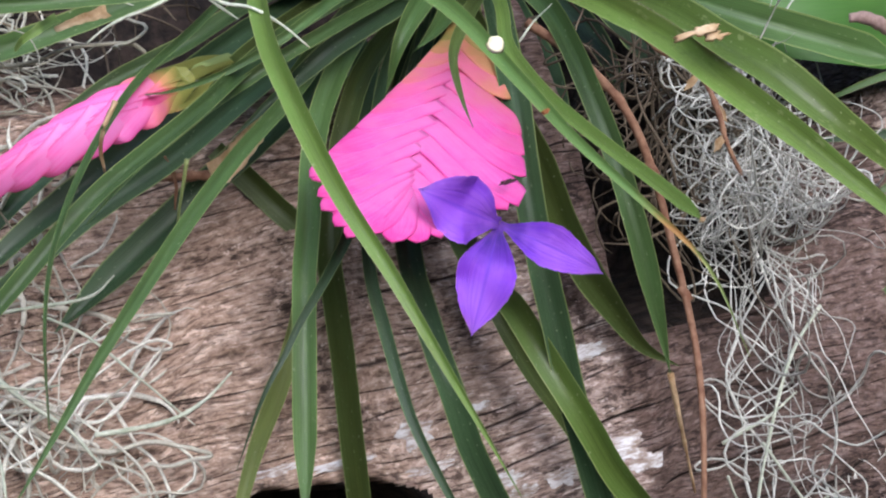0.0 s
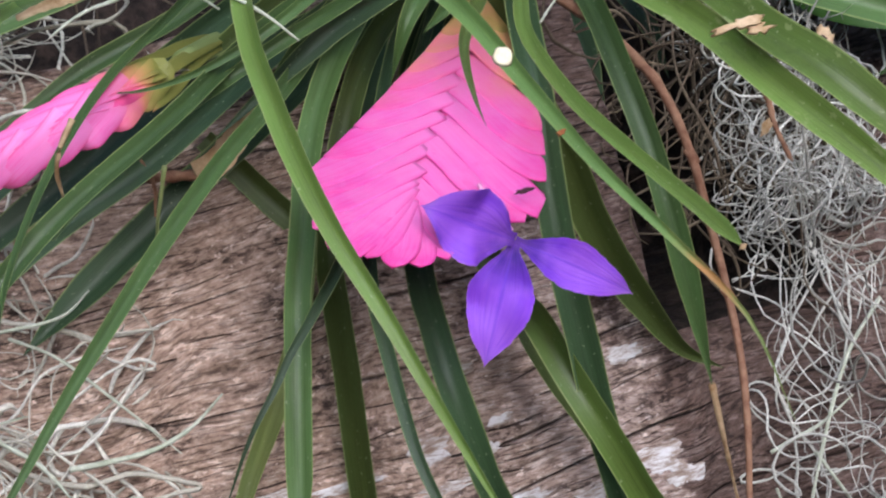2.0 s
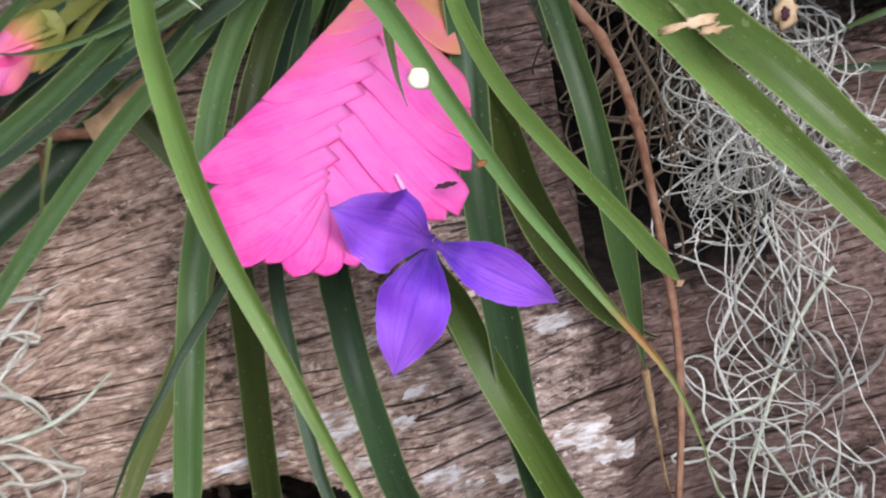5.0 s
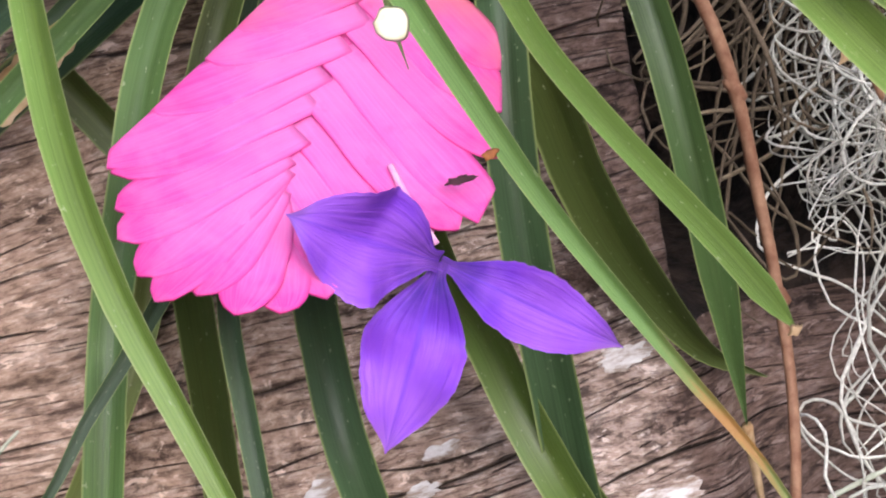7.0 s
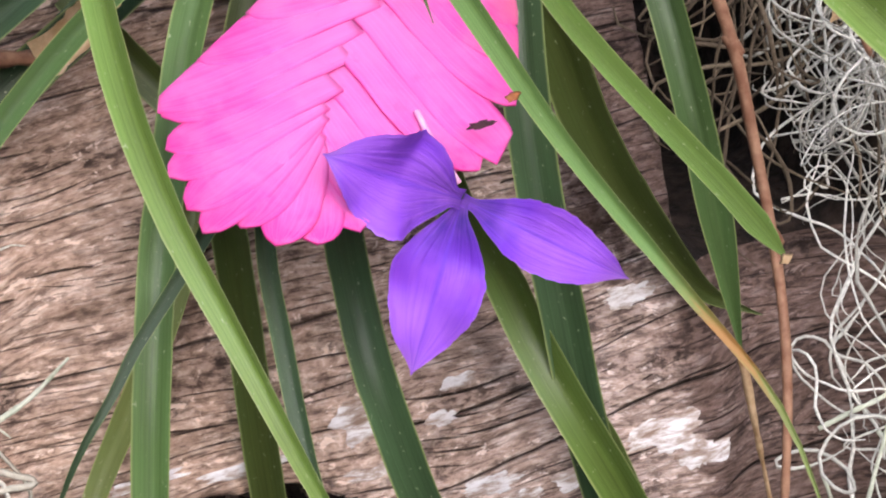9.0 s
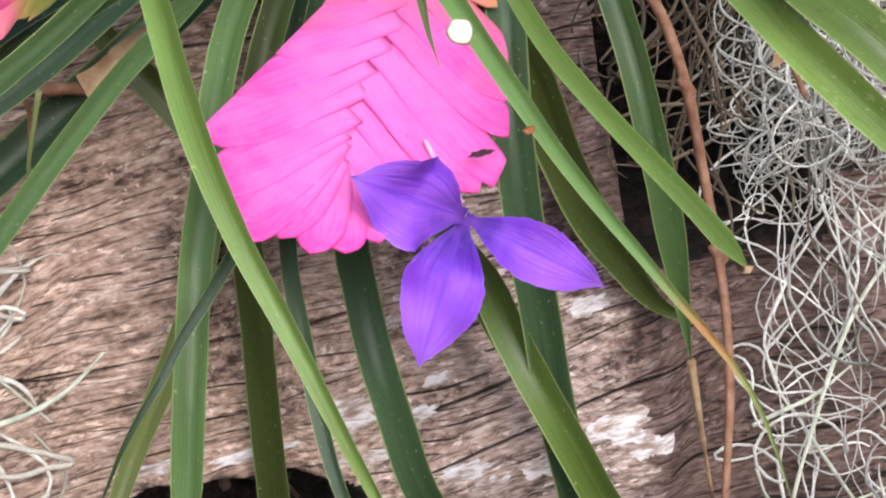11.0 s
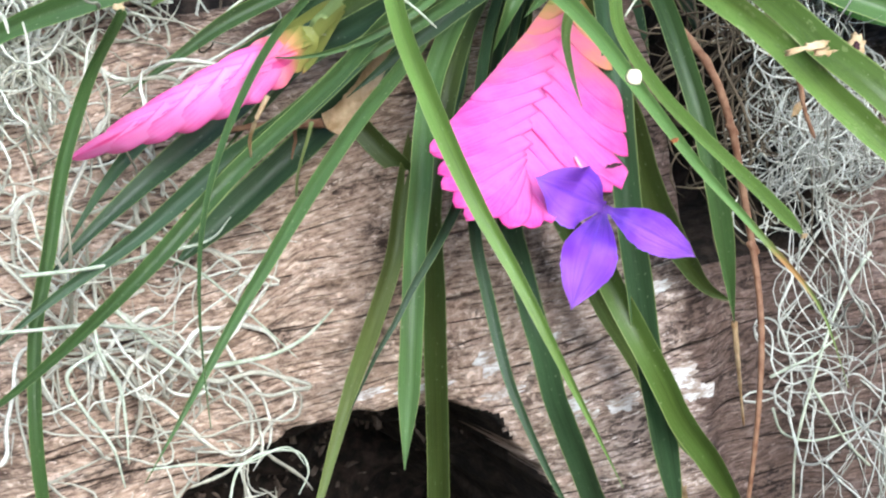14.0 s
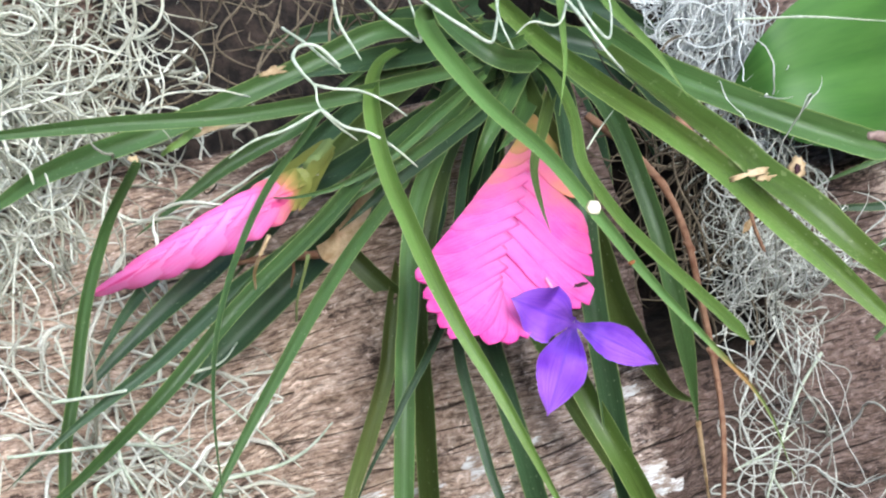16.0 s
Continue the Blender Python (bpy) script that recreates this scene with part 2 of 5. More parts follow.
def wood_material(name, dark, mid, pale, tints_and_shade=False):
    """Weathered trunk wood without bark. UV: x along the grain, y across it, both in metres."""
    m, t, b = material(name, 0.85, 0.25)
    src = t.nodes.new("ShaderNodeUVMap").outputs[0]
    n = t.nodes.new("ShaderNodeTexNoise")
    n.inputs["Scale"].default_value, n.inputs["Detail"].default_value = 14.0, 2.0
    t.links.new(src, n.inputs["Vector"])
    vm = t.nodes.new("ShaderNodeVectorMath")
    vm.operation = "MULTIPLY_ADD"
    t.links.new(n.outputs["Color"], vm.inputs[0])
    vm.inputs[1].default_value = (0.03, 0.022, 0)
    t.links.new(src, vm.inputs[2])

    def stretched(sx, sy, detail, rough=0.6, distort=0.0):
        mp = t.nodes.new("ShaderNodeMapping")
        mp.inputs["Scale"].default_value = (sx, sy, 1)
        t.links.new(vm.outputs[0], mp.inputs[0])
        return noise_tex(t, mp.outputs[0], 1.0, detail, rough, distort)

    fibre = stretched(160, 1100, 4, 0.7)
    mosaic = stretched(330, 720, 5, 0.7, 0.3)
    patch = stretched(110, 260, 5, 0.68, 0.2)
    lean = stretched(38, 70, 5, 0.65)
    flake = stretched(260, 560, 4, 0.65, 0.4)
    half = tuple(0.4 * x + 0.6 * y for x, y in zip(dark, mid))
    base = ramp(t, patch, (0.36, half), (0.46, mid), (0.54, mid), (0.62, pale))
    base = mix(t, 0.66, base, ramp(t, mosaic, (0.38, dark), (0.44, half), (0.52, mid), (0.62, pale)))
    base = mix(t, ramp(t, fibre, (0.36, (0.78,) * 3), (0.50, BLACK)), base, dark)
    base = mix(t, ramp(t, lean, (0.38, (0.85,) * 3), (0.50, BLACK)), base, mix(t, ramp(t, mosaic, (0.46, BLACK), (0.54, WHITE)), tuple(c * 0.35 for c in dark), half))
    base = mix(t, ramp(t, flake, (0.60, BLACK), (0.64, (0.7,) * 3)), base, tuple(min(1, c * 1.25) for c in pale))

    def cracks(count, waver, sx, sy, gx, gy, lo, hi, thick):
        """Thin dark splits along the grain: tapering lines about 1 / count apart."""
        bend = maths(t, "MULTIPLY", stretched(sx, sy, 2, 0.45), waver)
        phase = maths(t, "FRACT", maths(t, "ADD", maths(t, "MULTIPLY", uv_axis(t, 1), count), bend))
        d = maths(t, "ABSOLUTE", maths(t, "SUBTRACT", phase, 0.5))
        gate = maths(t, "ADD", maths(t, "MULTIPLY", ramp(t, stretched(gx, gy, 3), (lo, BLACK), (hi, WHITE)), thick), 0.0001)
        return maths(t, "SUBTRACT", 1.0, maths(t, "DIVIDE", d, gate), True)

    line = maths(t, "MAXIMUM", cracks(105, 5, 7, 13, 12, 105, 0.47, 0.60, 0.055), maths(t, "MAXIMUM", cracks(340, 9, 12, 22, 26, 340, 0.52, 0.67, 0.12), maths(t, "MULTIPLY", cracks(640, 14, 12, 22, 34, 640, 0.49, 0.66, 0.18), 0.55)))
    if tints_and_shade:
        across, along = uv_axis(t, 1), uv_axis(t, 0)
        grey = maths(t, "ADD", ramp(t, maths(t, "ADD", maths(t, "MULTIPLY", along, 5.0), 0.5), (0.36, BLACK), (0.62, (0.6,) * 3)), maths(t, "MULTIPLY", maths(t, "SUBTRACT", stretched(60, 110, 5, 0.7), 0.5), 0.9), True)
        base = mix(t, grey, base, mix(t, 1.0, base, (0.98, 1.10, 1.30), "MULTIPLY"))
        # a darker brown band of wood beside the hanging moss
        brown_and_shade = maths(t, "MULTIPLY", ramp(t, maths(t, "MULTIPLY", along, 4.0), (0.13, BLACK), (0.23, WHITE), (0.44, WHITE), (0.58, BLACK)), 1.4)
        # the upper log is coloured dark for the deep shade there
        brown_and_shade = maths(t, "MAXIMUM", brown_and_shade, ramp(t, maths(t, "MULTIPLY", across, 3.0), (0.58, BLACK), (0.72, WHITE)))
        # shade behind the plant and the moss, painted into the wood colour
        plant_shade = maths(t, "MULTIPLY", ramp(t, maths(t, "MULTIPLY", along, 10.0), (0.14, BLACK), (0.36, WHITE), (0.85, WHITE), (1.0, BLACK)), ramp(t, maths(t, "MULTIPLY", across, 4.0), (0.50, BLACK), (0.60, WHITE)))
        brown_and_shade = maths(t, "MAXIMUM", brown_and_shade, plant_shade)
        brown_and_shade = maths(t, "ADD", brown_and_shade, maths(t, "MULTIPLY", maths(t, "SUBTRACT", stretched(70, 130, 6, 0.75), 0.5), 2.2))
        base = mix(t, ramp(t, brown_and_shade, (0.36, BLACK), (0.70, WHITE)), base, (0.34, 0.30, 0.29), "MULTIPLY")
    base = mix(t, maths(t, "MULTIPLY", line, 0.95), base, tuple(c * 0.3 for c in dark))
    t.links.new(base, b.inputs["Base Color"])
    height = maths(t, "SUBTRACT", maths(t, "ADD", maths(t, "MULTIPLY", fibre, 0.4), maths(t, "ADD", maths(t, "MULTIPLY", mosaic, 0.6), patch)), maths(t, "MULTIPLY", line, 1.2))
    bump(t, b, height, 0.8, 0.0012)
    return m


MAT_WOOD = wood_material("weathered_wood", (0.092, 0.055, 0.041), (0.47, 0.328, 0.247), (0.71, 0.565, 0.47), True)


def plain(name, col, col2, scale, rough=0.7, relief=0.3, dist=0.0005, sheer=0.0, lo=0.35, hi=0.65):
    m, t, b = material(name, rough, 0.3)
    n = noise_tex(t, local(t, 1), scale, 5, 0.65)
    base = ramp(t, n, (lo, col), (hi, col2))
    t.links.new(base, b.inputs["Base Color"])
    bump(t, b, n, relief, dist)
    if sheer:
        see_through(m, t, b, base, sheer)
    return m


def lichen_material():
    """White crust brushed along the grain, thin enough for the wood to show through it in streaks."""
    m, t, b = material("white_lichen", 0.9, 0.15)
    streak = noise_tex(t, uv(t, 170, 620, 1), 1.0, 5, 0.7, 0.3)
    blot = noise_tex(t, uv(t, 120, 200, 1), 1.0, 4, 0.6)
    cover = maths(t, "ADD", maths(t, "MULTIPLY", streak, 0.65), maths(t, "MULTIPLY", blot, 0.35))
    base = ramp(t, cover, (0.41, (0.25, 0.175, 0.135)), (0.48, (0.42, 0.35, 0.31)), (0.54, (0.66, 0.64, 0.64)), (0.63, (0.80, 0.80, 0.81)))
    t.links.new(base, b.inputs["Base Color"])
    bump(t, b, streak, 0.7, 0.0006)
    return m


def moss_material(name, a, b_, c):
    m, t, b = material(name, 0.8, 0.15)
    base = ramp(t, isle(t), (0.0, a), (0.55, b_), (1.0, c))
    n = noise_tex(t, local(t, 1), 160, 3, 0.6)
    base = mix(t, ramp(t, n, (0.3, (0.35,) * 3), (0.55, BLACK)), base, tuple(x * 0.6 for x in a))
    scurf = noise_tex(t, local(t, 1), 1500, 2, 0.6)
    base = mix(t, ramp(t, scurf, (0.35, (0.45,) * 3), (0.6, BLACK)), base, tuple(x * 0.7 for x in a))
    t.links.new(base, b.inputs["Base Color"])
    bump(t, b, scurf, 0.6, 0.0003)
    return m


MAT_MOSS_WARM = moss_material("moss_cream", (0.40, 0.37, 0.30), (0.62, 0.60, 0.51), (0.80, 0.78, 0.70))
MAT_MOSS_HEAP = moss_material("moss_grey_green", (0.32, 0.30, 0.23), (0.58, 0.57, 0.47), (0.80, 0.79, 0.68))
MAT_MOSS_COOL = moss_material("moss_silver", (0.32, 0.31, 0.27), (0.60, 0.60, 0.54), (0.85, 0.85, 0.79))
MAT_MOSS_BRIGHT = moss_material("moss_white", (0.44, 0.44, 0.42), (0.70, 0.70, 0.68), (0.86, 0.86, 0.84))
# brown moss whose colour is lowered to stand for deep shade
MAT_MOSS_BROWN_SHADE = moss_material("moss_dry_brown_shaded", (0.06, 0.045, 0.03), (0.13, 0.10, 0.07), (0.24, 0.19, 0.13))
# rotten wood, its colour near black to carry the shade of recesses
MAT_WOOD_DARK = plain("rotten_wood_shaded", (0.010, 0.007, 0.006), (0.058, 0.040, 0.031), 190, 0.95, 0.9, 0.002, 0.0, 0.42, 0.72)
MAT_STRAND = plain("strand_white", (0.34, 0.37, 0.27), (0.58, 0.61, 0.50), 350, 0.75)
MAT_STALK = plain("dry_stalk", (0.17, 0.075, 0.042), (0.32, 0.18, 0.11), 260, 0.7)
MAT_DEAD = plain("dead_leaf", (0.30, 0.18, 0.08), (0.62, 0.46, 0.28), 240, 0.6, 0.5, 0.0008, 0.2)
MAT_LICHEN = lichen_material()
MAT_SOIL = plain("leaf_litter", (0.012, 0.009, 0.006), (0.06, 0.042, 0.026), 60, 0.95, 0.9, 0.01)
# for the unseen ring added to hold off low sky light
MAT_SKY_BLOCK = plain("sky_block_green", (0.012, 0.03, 0.008), (0.05, 0.085, 0.025), 6, 0.8, 0.8, 0.05)
MAT_SCAR = plain("pale_scar", (0.70, 0.62, 0.38), (0.88, 0.84, 0.62), 500, 0.7)
MAT_RUST = plain("rusty_scar", (0.20, 0.06, 0.02), (0.36, 0.14, 0.04), 700, 0.7)
MAT_BITE = plain("dark_bite", (0.02, 0.008, 0.01), (0.06, 0.02, 0.03), 500, 0.8)
MAT_DEBRIS = plain("hollow_debris", (0.05, 0.034, 0.026), (0.22, 0.165, 0.135), 220, 0.9, 0.6)
MAT_PAPER = plain("papery_leaf", (0.50, 0.33, 0.17), (0.80, 0.62, 0.40), 240, 0.6, 0.5, 0.0008, 0.2)
MAT_GALL = plain("mauve_roll", (0.20, 0.13, 0.11), (0.36, 0.25, 0.22), 300, 0.8)
MAT_THROAT = plain("flower_throat", (0.80, 0.28, 0.55), (0.88, 0.50, 0.72), 200, 0.5)


# ---- helpers for shapes ----
def mesh_object(name, verts, faces, mat, parent=None, uvs=None, smooth=True, label=""):
    me = bpy.data.meshes.new(name)
    me.from_pydata(verts, [], faces)
    if uvs is not None:
        layer = me.uv_layers.new(name="UVMap")
        loops = np.empty(len(me.loops), dtype=np.int32)
        me.loops.foreach_get("vertex_index", loops)
        layer.data.foreach_set("uv", np.asarray(uvs, dtype=np.float32)[loops].ravel())
    if smooth:
        me.polygons.foreach_set("use_smooth", np.ones(len(me.polygons), dtype=bool))
    me.materials.append(mat)
    me.update()
    ob = new(name, me)
    if parent is not None:
        ob.parent = parent
    if label:
        tagged(ob, label)
    return ob


def curve_points(pts, n):
    """A smooth line through the points (centripetal-like Catmull-Rom), n samples."""
    p = np.array(pts, float)
    if len(p) == 2:
        return p[0] + (p[1] - p[0]) * np.linspace(0, 1, n)[:, None]
    p = np.vstack([2 * p[0] - p[1], p, 2 * p[-1] - p[-2]])
    d = np.maximum(np.linalg.norm(np.diff(p, axis=0), axis=1), 1e-6) ** 0.5
    k = np.r_[0, np.cumsum(d)]
    out = []
    for u in np.linspace(k[1], k[-2] - 1e-9, n):
        i = max(1, min(len(p) - 3, int(np.searchsorted(k, u, "right")) - 1))
        a1 = (k[i] - u) / (k[i] - k[i - 1]) * p[i - 1] + (u - k[i - 1]) / (k[i] - k[i - 1]) * p[i]
        a2 = (k[i + 1] - u) / (k[i + 1] - k[i]) * p[i] + (u - k[i]) / (k[i + 1] - k[i]) * p[i + 1]
        a3 = (k[i + 2] - u) / (k[i + 2] - k[i + 1]) * p[i + 1] + (u - k[i + 1]) / (k[i + 2] - k[i + 1]) * p[i + 2]
        b1 = (k[i + 1] - u) / (k[i + 1] - k[i - 1]) * a1 + (u - k[i - 1]) / (k[i + 1] - k[i - 1]) * a2
        b2 = (k[i + 2] - u) / (k[i + 2] - k[i]) * a2 + (u - k[i]) / (k[i + 2] - k[i]) * a3
        out.append((k[i + 1] - u) / (k[i + 1] - k[i]) * b1 + (u - k[i]) / (k[i + 1] - k[i]) * b2)
    return np.array(out)


FACE = np.array((0.0, -0.82, 0.57))


def ribbon(name, pts, width, mat, parent=None, fold=0.25, cup=0.0, thick=0.0006, n=28, m=6, face=FACE, metres=True, wave=0.0, twist=0.0, ragged=0.0, roof=0.0, tuck=0.0, seed=0, label=""):
    """A thin closed blade along a line. width: function of 0..1 along it. fold: V across it; cup: round across it."""
    c = curve_points(pts, n)
    tan = np.gradient(c, axis=0)
    tan /= np.linalg.norm(tan, axis=1)[:, None]
    rng = np.random.RandomState(seed + 11)
    ph = rng.rand(4) * 6.28
    f = np.array(face, float)
    side = np.cross(tan, f)
    side /= np.linalg.norm(side, axis=1)[:, None]
    nrm = np.cross(side, tan)
    q = np.linspace(0, 1, n)
    if twist:
        a = np.radians(twist) * (q - 0.3)
        side, nrm = side * np.cos(a)[:, None] + nrm * np.sin(a)[:, None], nrm * np.cos(a)[:, None] - side * np.sin(a)[:, None]
    w = np.array([max(width(v), 0.00015) for v in q])
    along = np.r_[0, np.cumsum(np.linalg.norm(np.diff(c, axis=0), axis=1))]
    verts, uvs = [], []
    for layer in (0, 1):
        for i in range(n):
            for j in range(m + 1):
                u = j / m - 0.5
                edge = 1.0 + ragged * (noise.noise((i * 0.7 + seed, 0.6 * np.sign(u), seed * 3.1)) if abs(u) > 0.4 else 0)
                off = w[i] * (fold * (abs(u) * 2 - 0.5) * 0.5 + cup * (4 * u * u - 0.5) * 0.5)
                off += roof * w[i] * u - tuck * w[i] * max(0.0, (abs(u) - 0.34) / 0.16) ** 2
                off += wave * w[i] * math.sin(q[i] * 14 + ph[0]) * u * 2 * (0.4 + q[i])
                p = c[i] + side[i] * (w[i] * u * edge) + nrm[i] * (off - layer * thick * (1 - 3.2 * u * u))
                verts.append(p)
                uvs.append((j / m, along[i] if metres else q[i]))
    faces, half, row = [], n * (m + 1), m + 1
    for i in range(n - 1):
        for j in range(m):
            a = i * row + j
            faces.append((a, a + 1, a + row + 1, a + row))
            faces.append((half + a, half + a + row, half + a + row + 1, half + a + 1))
    # the thin rim has corners of its own, so that the blade stays flat to its edge
    rimline = [i * row for i in range(n)] + [(n - 1) * row + j for j in range(1, m + 1)] + [i * row + m for i in range(n - 2, -1, -1)] + list(range(m - 1, 0, -1))
    first = len(verts)
    for a in rimline:
        verts += [verts[a], verts[half + a]]
        uvs += [uvs[a], uvs[a]]
    k = len(rimline)
    for i in range(k):
        a, b = first + 2 * i, first + 2 * ((i + 1) % k)
        faces.append((a, b, b + 1, a + 1))
    return mesh_object(name, verts, faces, mat, parent, uvs, True, label)


def tube_arrays(c, rad, sides, base):
    """Vertices and faces of a tube along the points c, with a radius each."""
    tan = np.gradient(c, axis=0)
    tan /= np.maximum(np.linalg.norm(tan, axis=1), 1e-9)[:, None]
    ref = np.array((0.31, 0.17, 0.93))
    s = np.cross(tan, ref)
    s /= np.maximum(np.linalg.norm(s, axis=1), 1e-9)[:, None]
    t = np.cross(tan, s)
    a = np.arange(sides) * 2 * np.pi / sides
    v = c[:, None] + (s[:, None] * np.cos(a)[None, :, None] + t[:, None] * np.sin(a)[None, :, None]) * np.asarray(rad)[:, None, None]
    n = len(c)
    i, j = np.meshgrid(np.arange(n - 1), np.arange(sides), indexing="ij")
    a0, a1 = i * sides + j, i * sides + (j + 1) % sides
    f = np.stack([a0, a1, a1 + sides, a0 + sides], -1).reshape(-1, 4) + base
    return v.reshape(-1, 3), f


def tube(name, pts, radius, mat, parent=None, sides=7, n=30, knobs=0.0, seed=0, label=""):
    c = curve_points(pts, n)
    r = np.array([radius(q) if callable(radius) else radius for q in np.linspace(0, 1, n)])
    if knobs:
        rng = np.random.RandomState(seed)
        r = r * (1 + knobs * (rng.rand(n) - 0.5))
    v, f = tube_arrays(c, r, sides, 0)
    faces = [tuple(x) for x in f] + [tuple(range(sides))[::-1], tuple(range((n - 1) * sides, n * sides))]
    return mesh_object(name, v, faces, mat, parent, None, True, label)


_table = np.random.RandomState(5).rand(256, 256)


def vnoise(x, y):
    """Smooth value noise on arrays, 0 to 1."""
    xi, yi = np.floor(x).astype(int), np.floor(y).astype(int)
    fx, fy = x - xi, y - yi
    fx, fy = fx * fx * (3 - 2 * fx), fy * fy * (3 - 2 * fy)
    g = lambda a, b: _table[a % 256, b % 256]
    return (g(xi, yi) * (1 - fx) + g(xi + 1, yi) * fx) * (1 - fy) + (g(xi, yi + 1) * (1 - fx) + g(xi + 1, yi + 1) * fx) * fy


def smooth(a, b, x):
    u = np.clip((x - a) / (b - a), 0, 1)
    return u * u * (3 - 2 * u)


# ---- the fallen log ----
TURN = radians(25.76)
AXIS, ACROSS = np.array((math.cos(TURN), math.sin(TURN), 0)), np.array((-math.sin(TURN), math.cos(TURN), 0))
LOG_R, LOG_V, LOG_Z = 0.20, 0.1782, -0.1632 + Z0


def log_place(s, th, h):
    """s: metres along the log; th: degrees up from its front; h: metres off its round."""
    a = np.radians(th)
    r = LOG_R + h
    return np.multiply.outer(s, AXIS) + np.multiply.outer(LOG_V - r * np.cos(a), ACROSS) + np.multiply.outer(LOG_Z + r * np.sin(a), (0, 0, 1.0))


def rim(s):
    """The upper edge of the hollow, in degrees."""
    return np.interp(s, (-0.14, -0.10, -0.083, -0.062, -0.05, -0.031, -0.0195, -0.0112, -0.0092, -0.0075, 0.0016, 0.006, 0.024),
                     (22, 31, 32.8, 34.2, 34.4, 33.7, 32.8, 31.7, 30.3, 28.4, 25.4, 22, 9))


def trough(s, th):
    return smooth(-0.075, -0.061, s + 0.012 * (vnoise(th * 0.3, s * 40) - 0.5)) * smooth(0.121, 0.105, s) * smooth(63.6, 69.5, th)


def log_height(s, th):
    """How far the wood stands off the log's round."""
    t = np.radians(th) * LOG_R
    wob = t + 0.007 * vnoise(s * 17 + 3, t * 9 + 7) + 0.003 * vnoise(s * 45, t * 30)
    h = 0.010 * (vnoise(s * 9 + 20, t * 11 + 5) - 0.5) + 0.003 * (vnoise(s * 40 + 9, t * 70) - 0.5)
    h += 0.0016 * (vnoise(s * 26, wob * 240) - 0.5) + 0.0008 * (vnoise(s * 60 + 8, wob * 420) - 0.5)
    # raised bark beyond the plant, with a trough sunk between to deepen the shade
    h += 0.045 * smooth(66, 98, th) - 0.058 * trough(s, th)
    # a rotten crevice beside the hanging moss
    mid = 0.066 + 0.0001 * (th - 32) + 0.006 * (vnoise(th * 0.12, s * 0) - 0.5)
    h -= 0.060 * smooth(0.021, 0.011, np.abs(s - mid)) * smooth(35, 48, th) + 0.008 * smooth(0.02, 0.006, np.abs(s - mid))
    edge = (rim(s) - th) * math.pi / 180 * LOG_R + (0.003 + 0.004 * smooth(-0.025, -0.005, s)) * (vnoise(s * 170, t * 150) - 0.5)
    hole = smooth(0.0, 0.0035, edge)
    h = h * (1 - hole) - hole * (0.035 + 0.06 * smooth(0.004, 0.05, edge) + 0.022 * vnoise(s * 60, t * 60))
    return h


def dense(lo, a, b, hi, fine, coarse):
    return np.r_[np.linspace(lo, a, coarse)[:-1], np.arange(a, b, fine), np.linspace(b, hi, coarse)]


def fallen_log():
    s = dense(-0.75, -0.17, 0.17, 0.9, 0.0009, 16)
    th = dense(-100, 10, 70, 200, 0.19, 18)
    S, T = np.meshgrid(s, th, indexing="ij")
    h = log_height(S, T)
    v = log_place(S.ravel(), T.ravel(), h.ravel())
    n, m = len(s), len(th)
    i, j = np.meshgrid(np.arange(n - 1), np.arange(m - 1), indexing="ij")
    a = (i * m + j).ravel()
    faces = np.stack([a, a + m, a + m + 1, a + 1], -1)
    uvs = np.stack([S.ravel(), np.radians(T.ravel()) * LOG_R], -1)
    ob = mesh_object("fallen_log", v, faces.tolist(), MAT_WOOD, None, uvs)
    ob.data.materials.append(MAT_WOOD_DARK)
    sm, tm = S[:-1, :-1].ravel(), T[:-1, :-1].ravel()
    # hollow, crevice and trough get the wood with shade in its colour
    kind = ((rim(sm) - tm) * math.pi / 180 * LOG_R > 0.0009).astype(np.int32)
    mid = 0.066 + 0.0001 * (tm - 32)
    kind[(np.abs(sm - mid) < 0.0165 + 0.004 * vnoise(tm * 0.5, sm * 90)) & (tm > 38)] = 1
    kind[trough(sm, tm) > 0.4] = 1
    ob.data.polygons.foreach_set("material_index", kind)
    return tagged(ob, "weathered grey-brown fallen log with a dark rotted hollow", "log")


LOG = fallen_log()


def log_end(s0, seed):
    """The broken end of the trunk, a rough disc."""
    n, m = 72, 12
    th = np.linspace(-100, 260, n, endpoint=False)
    edge = log_height(np.full(n, s0), np.where(th > 200, th - 360, th) * 1.0)
    verts, faces = [], []
    for k in range(m):
        f = 1 - k / m
        jut = 0.02 * (vnoise(np.cos(np.radians(th)) * f * 6 + seed, np.sin(np.radians(th)) * f * 6 + 9) - 0.5) * (k > 0)
        verts.append(log_place(np.full(n, s0), th, (LOG_R + edge * (th <= 200)) * f - LOG_R) + np.multiply.outer(jut, AXIS))
        if k:
            faces += [((k - 1) * n + i, (k - 1) * n + (i + 1) % n, k * n + (i + 1) % n, k * n + i) for i in range(n)]
    faces.append(tuple(range((m - 1) * n, m * n)))
    v = np.vstack(verts)
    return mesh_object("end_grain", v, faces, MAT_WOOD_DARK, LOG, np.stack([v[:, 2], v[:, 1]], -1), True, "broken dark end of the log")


log_end(-0.75, 1)
log_end(0.9, 2)


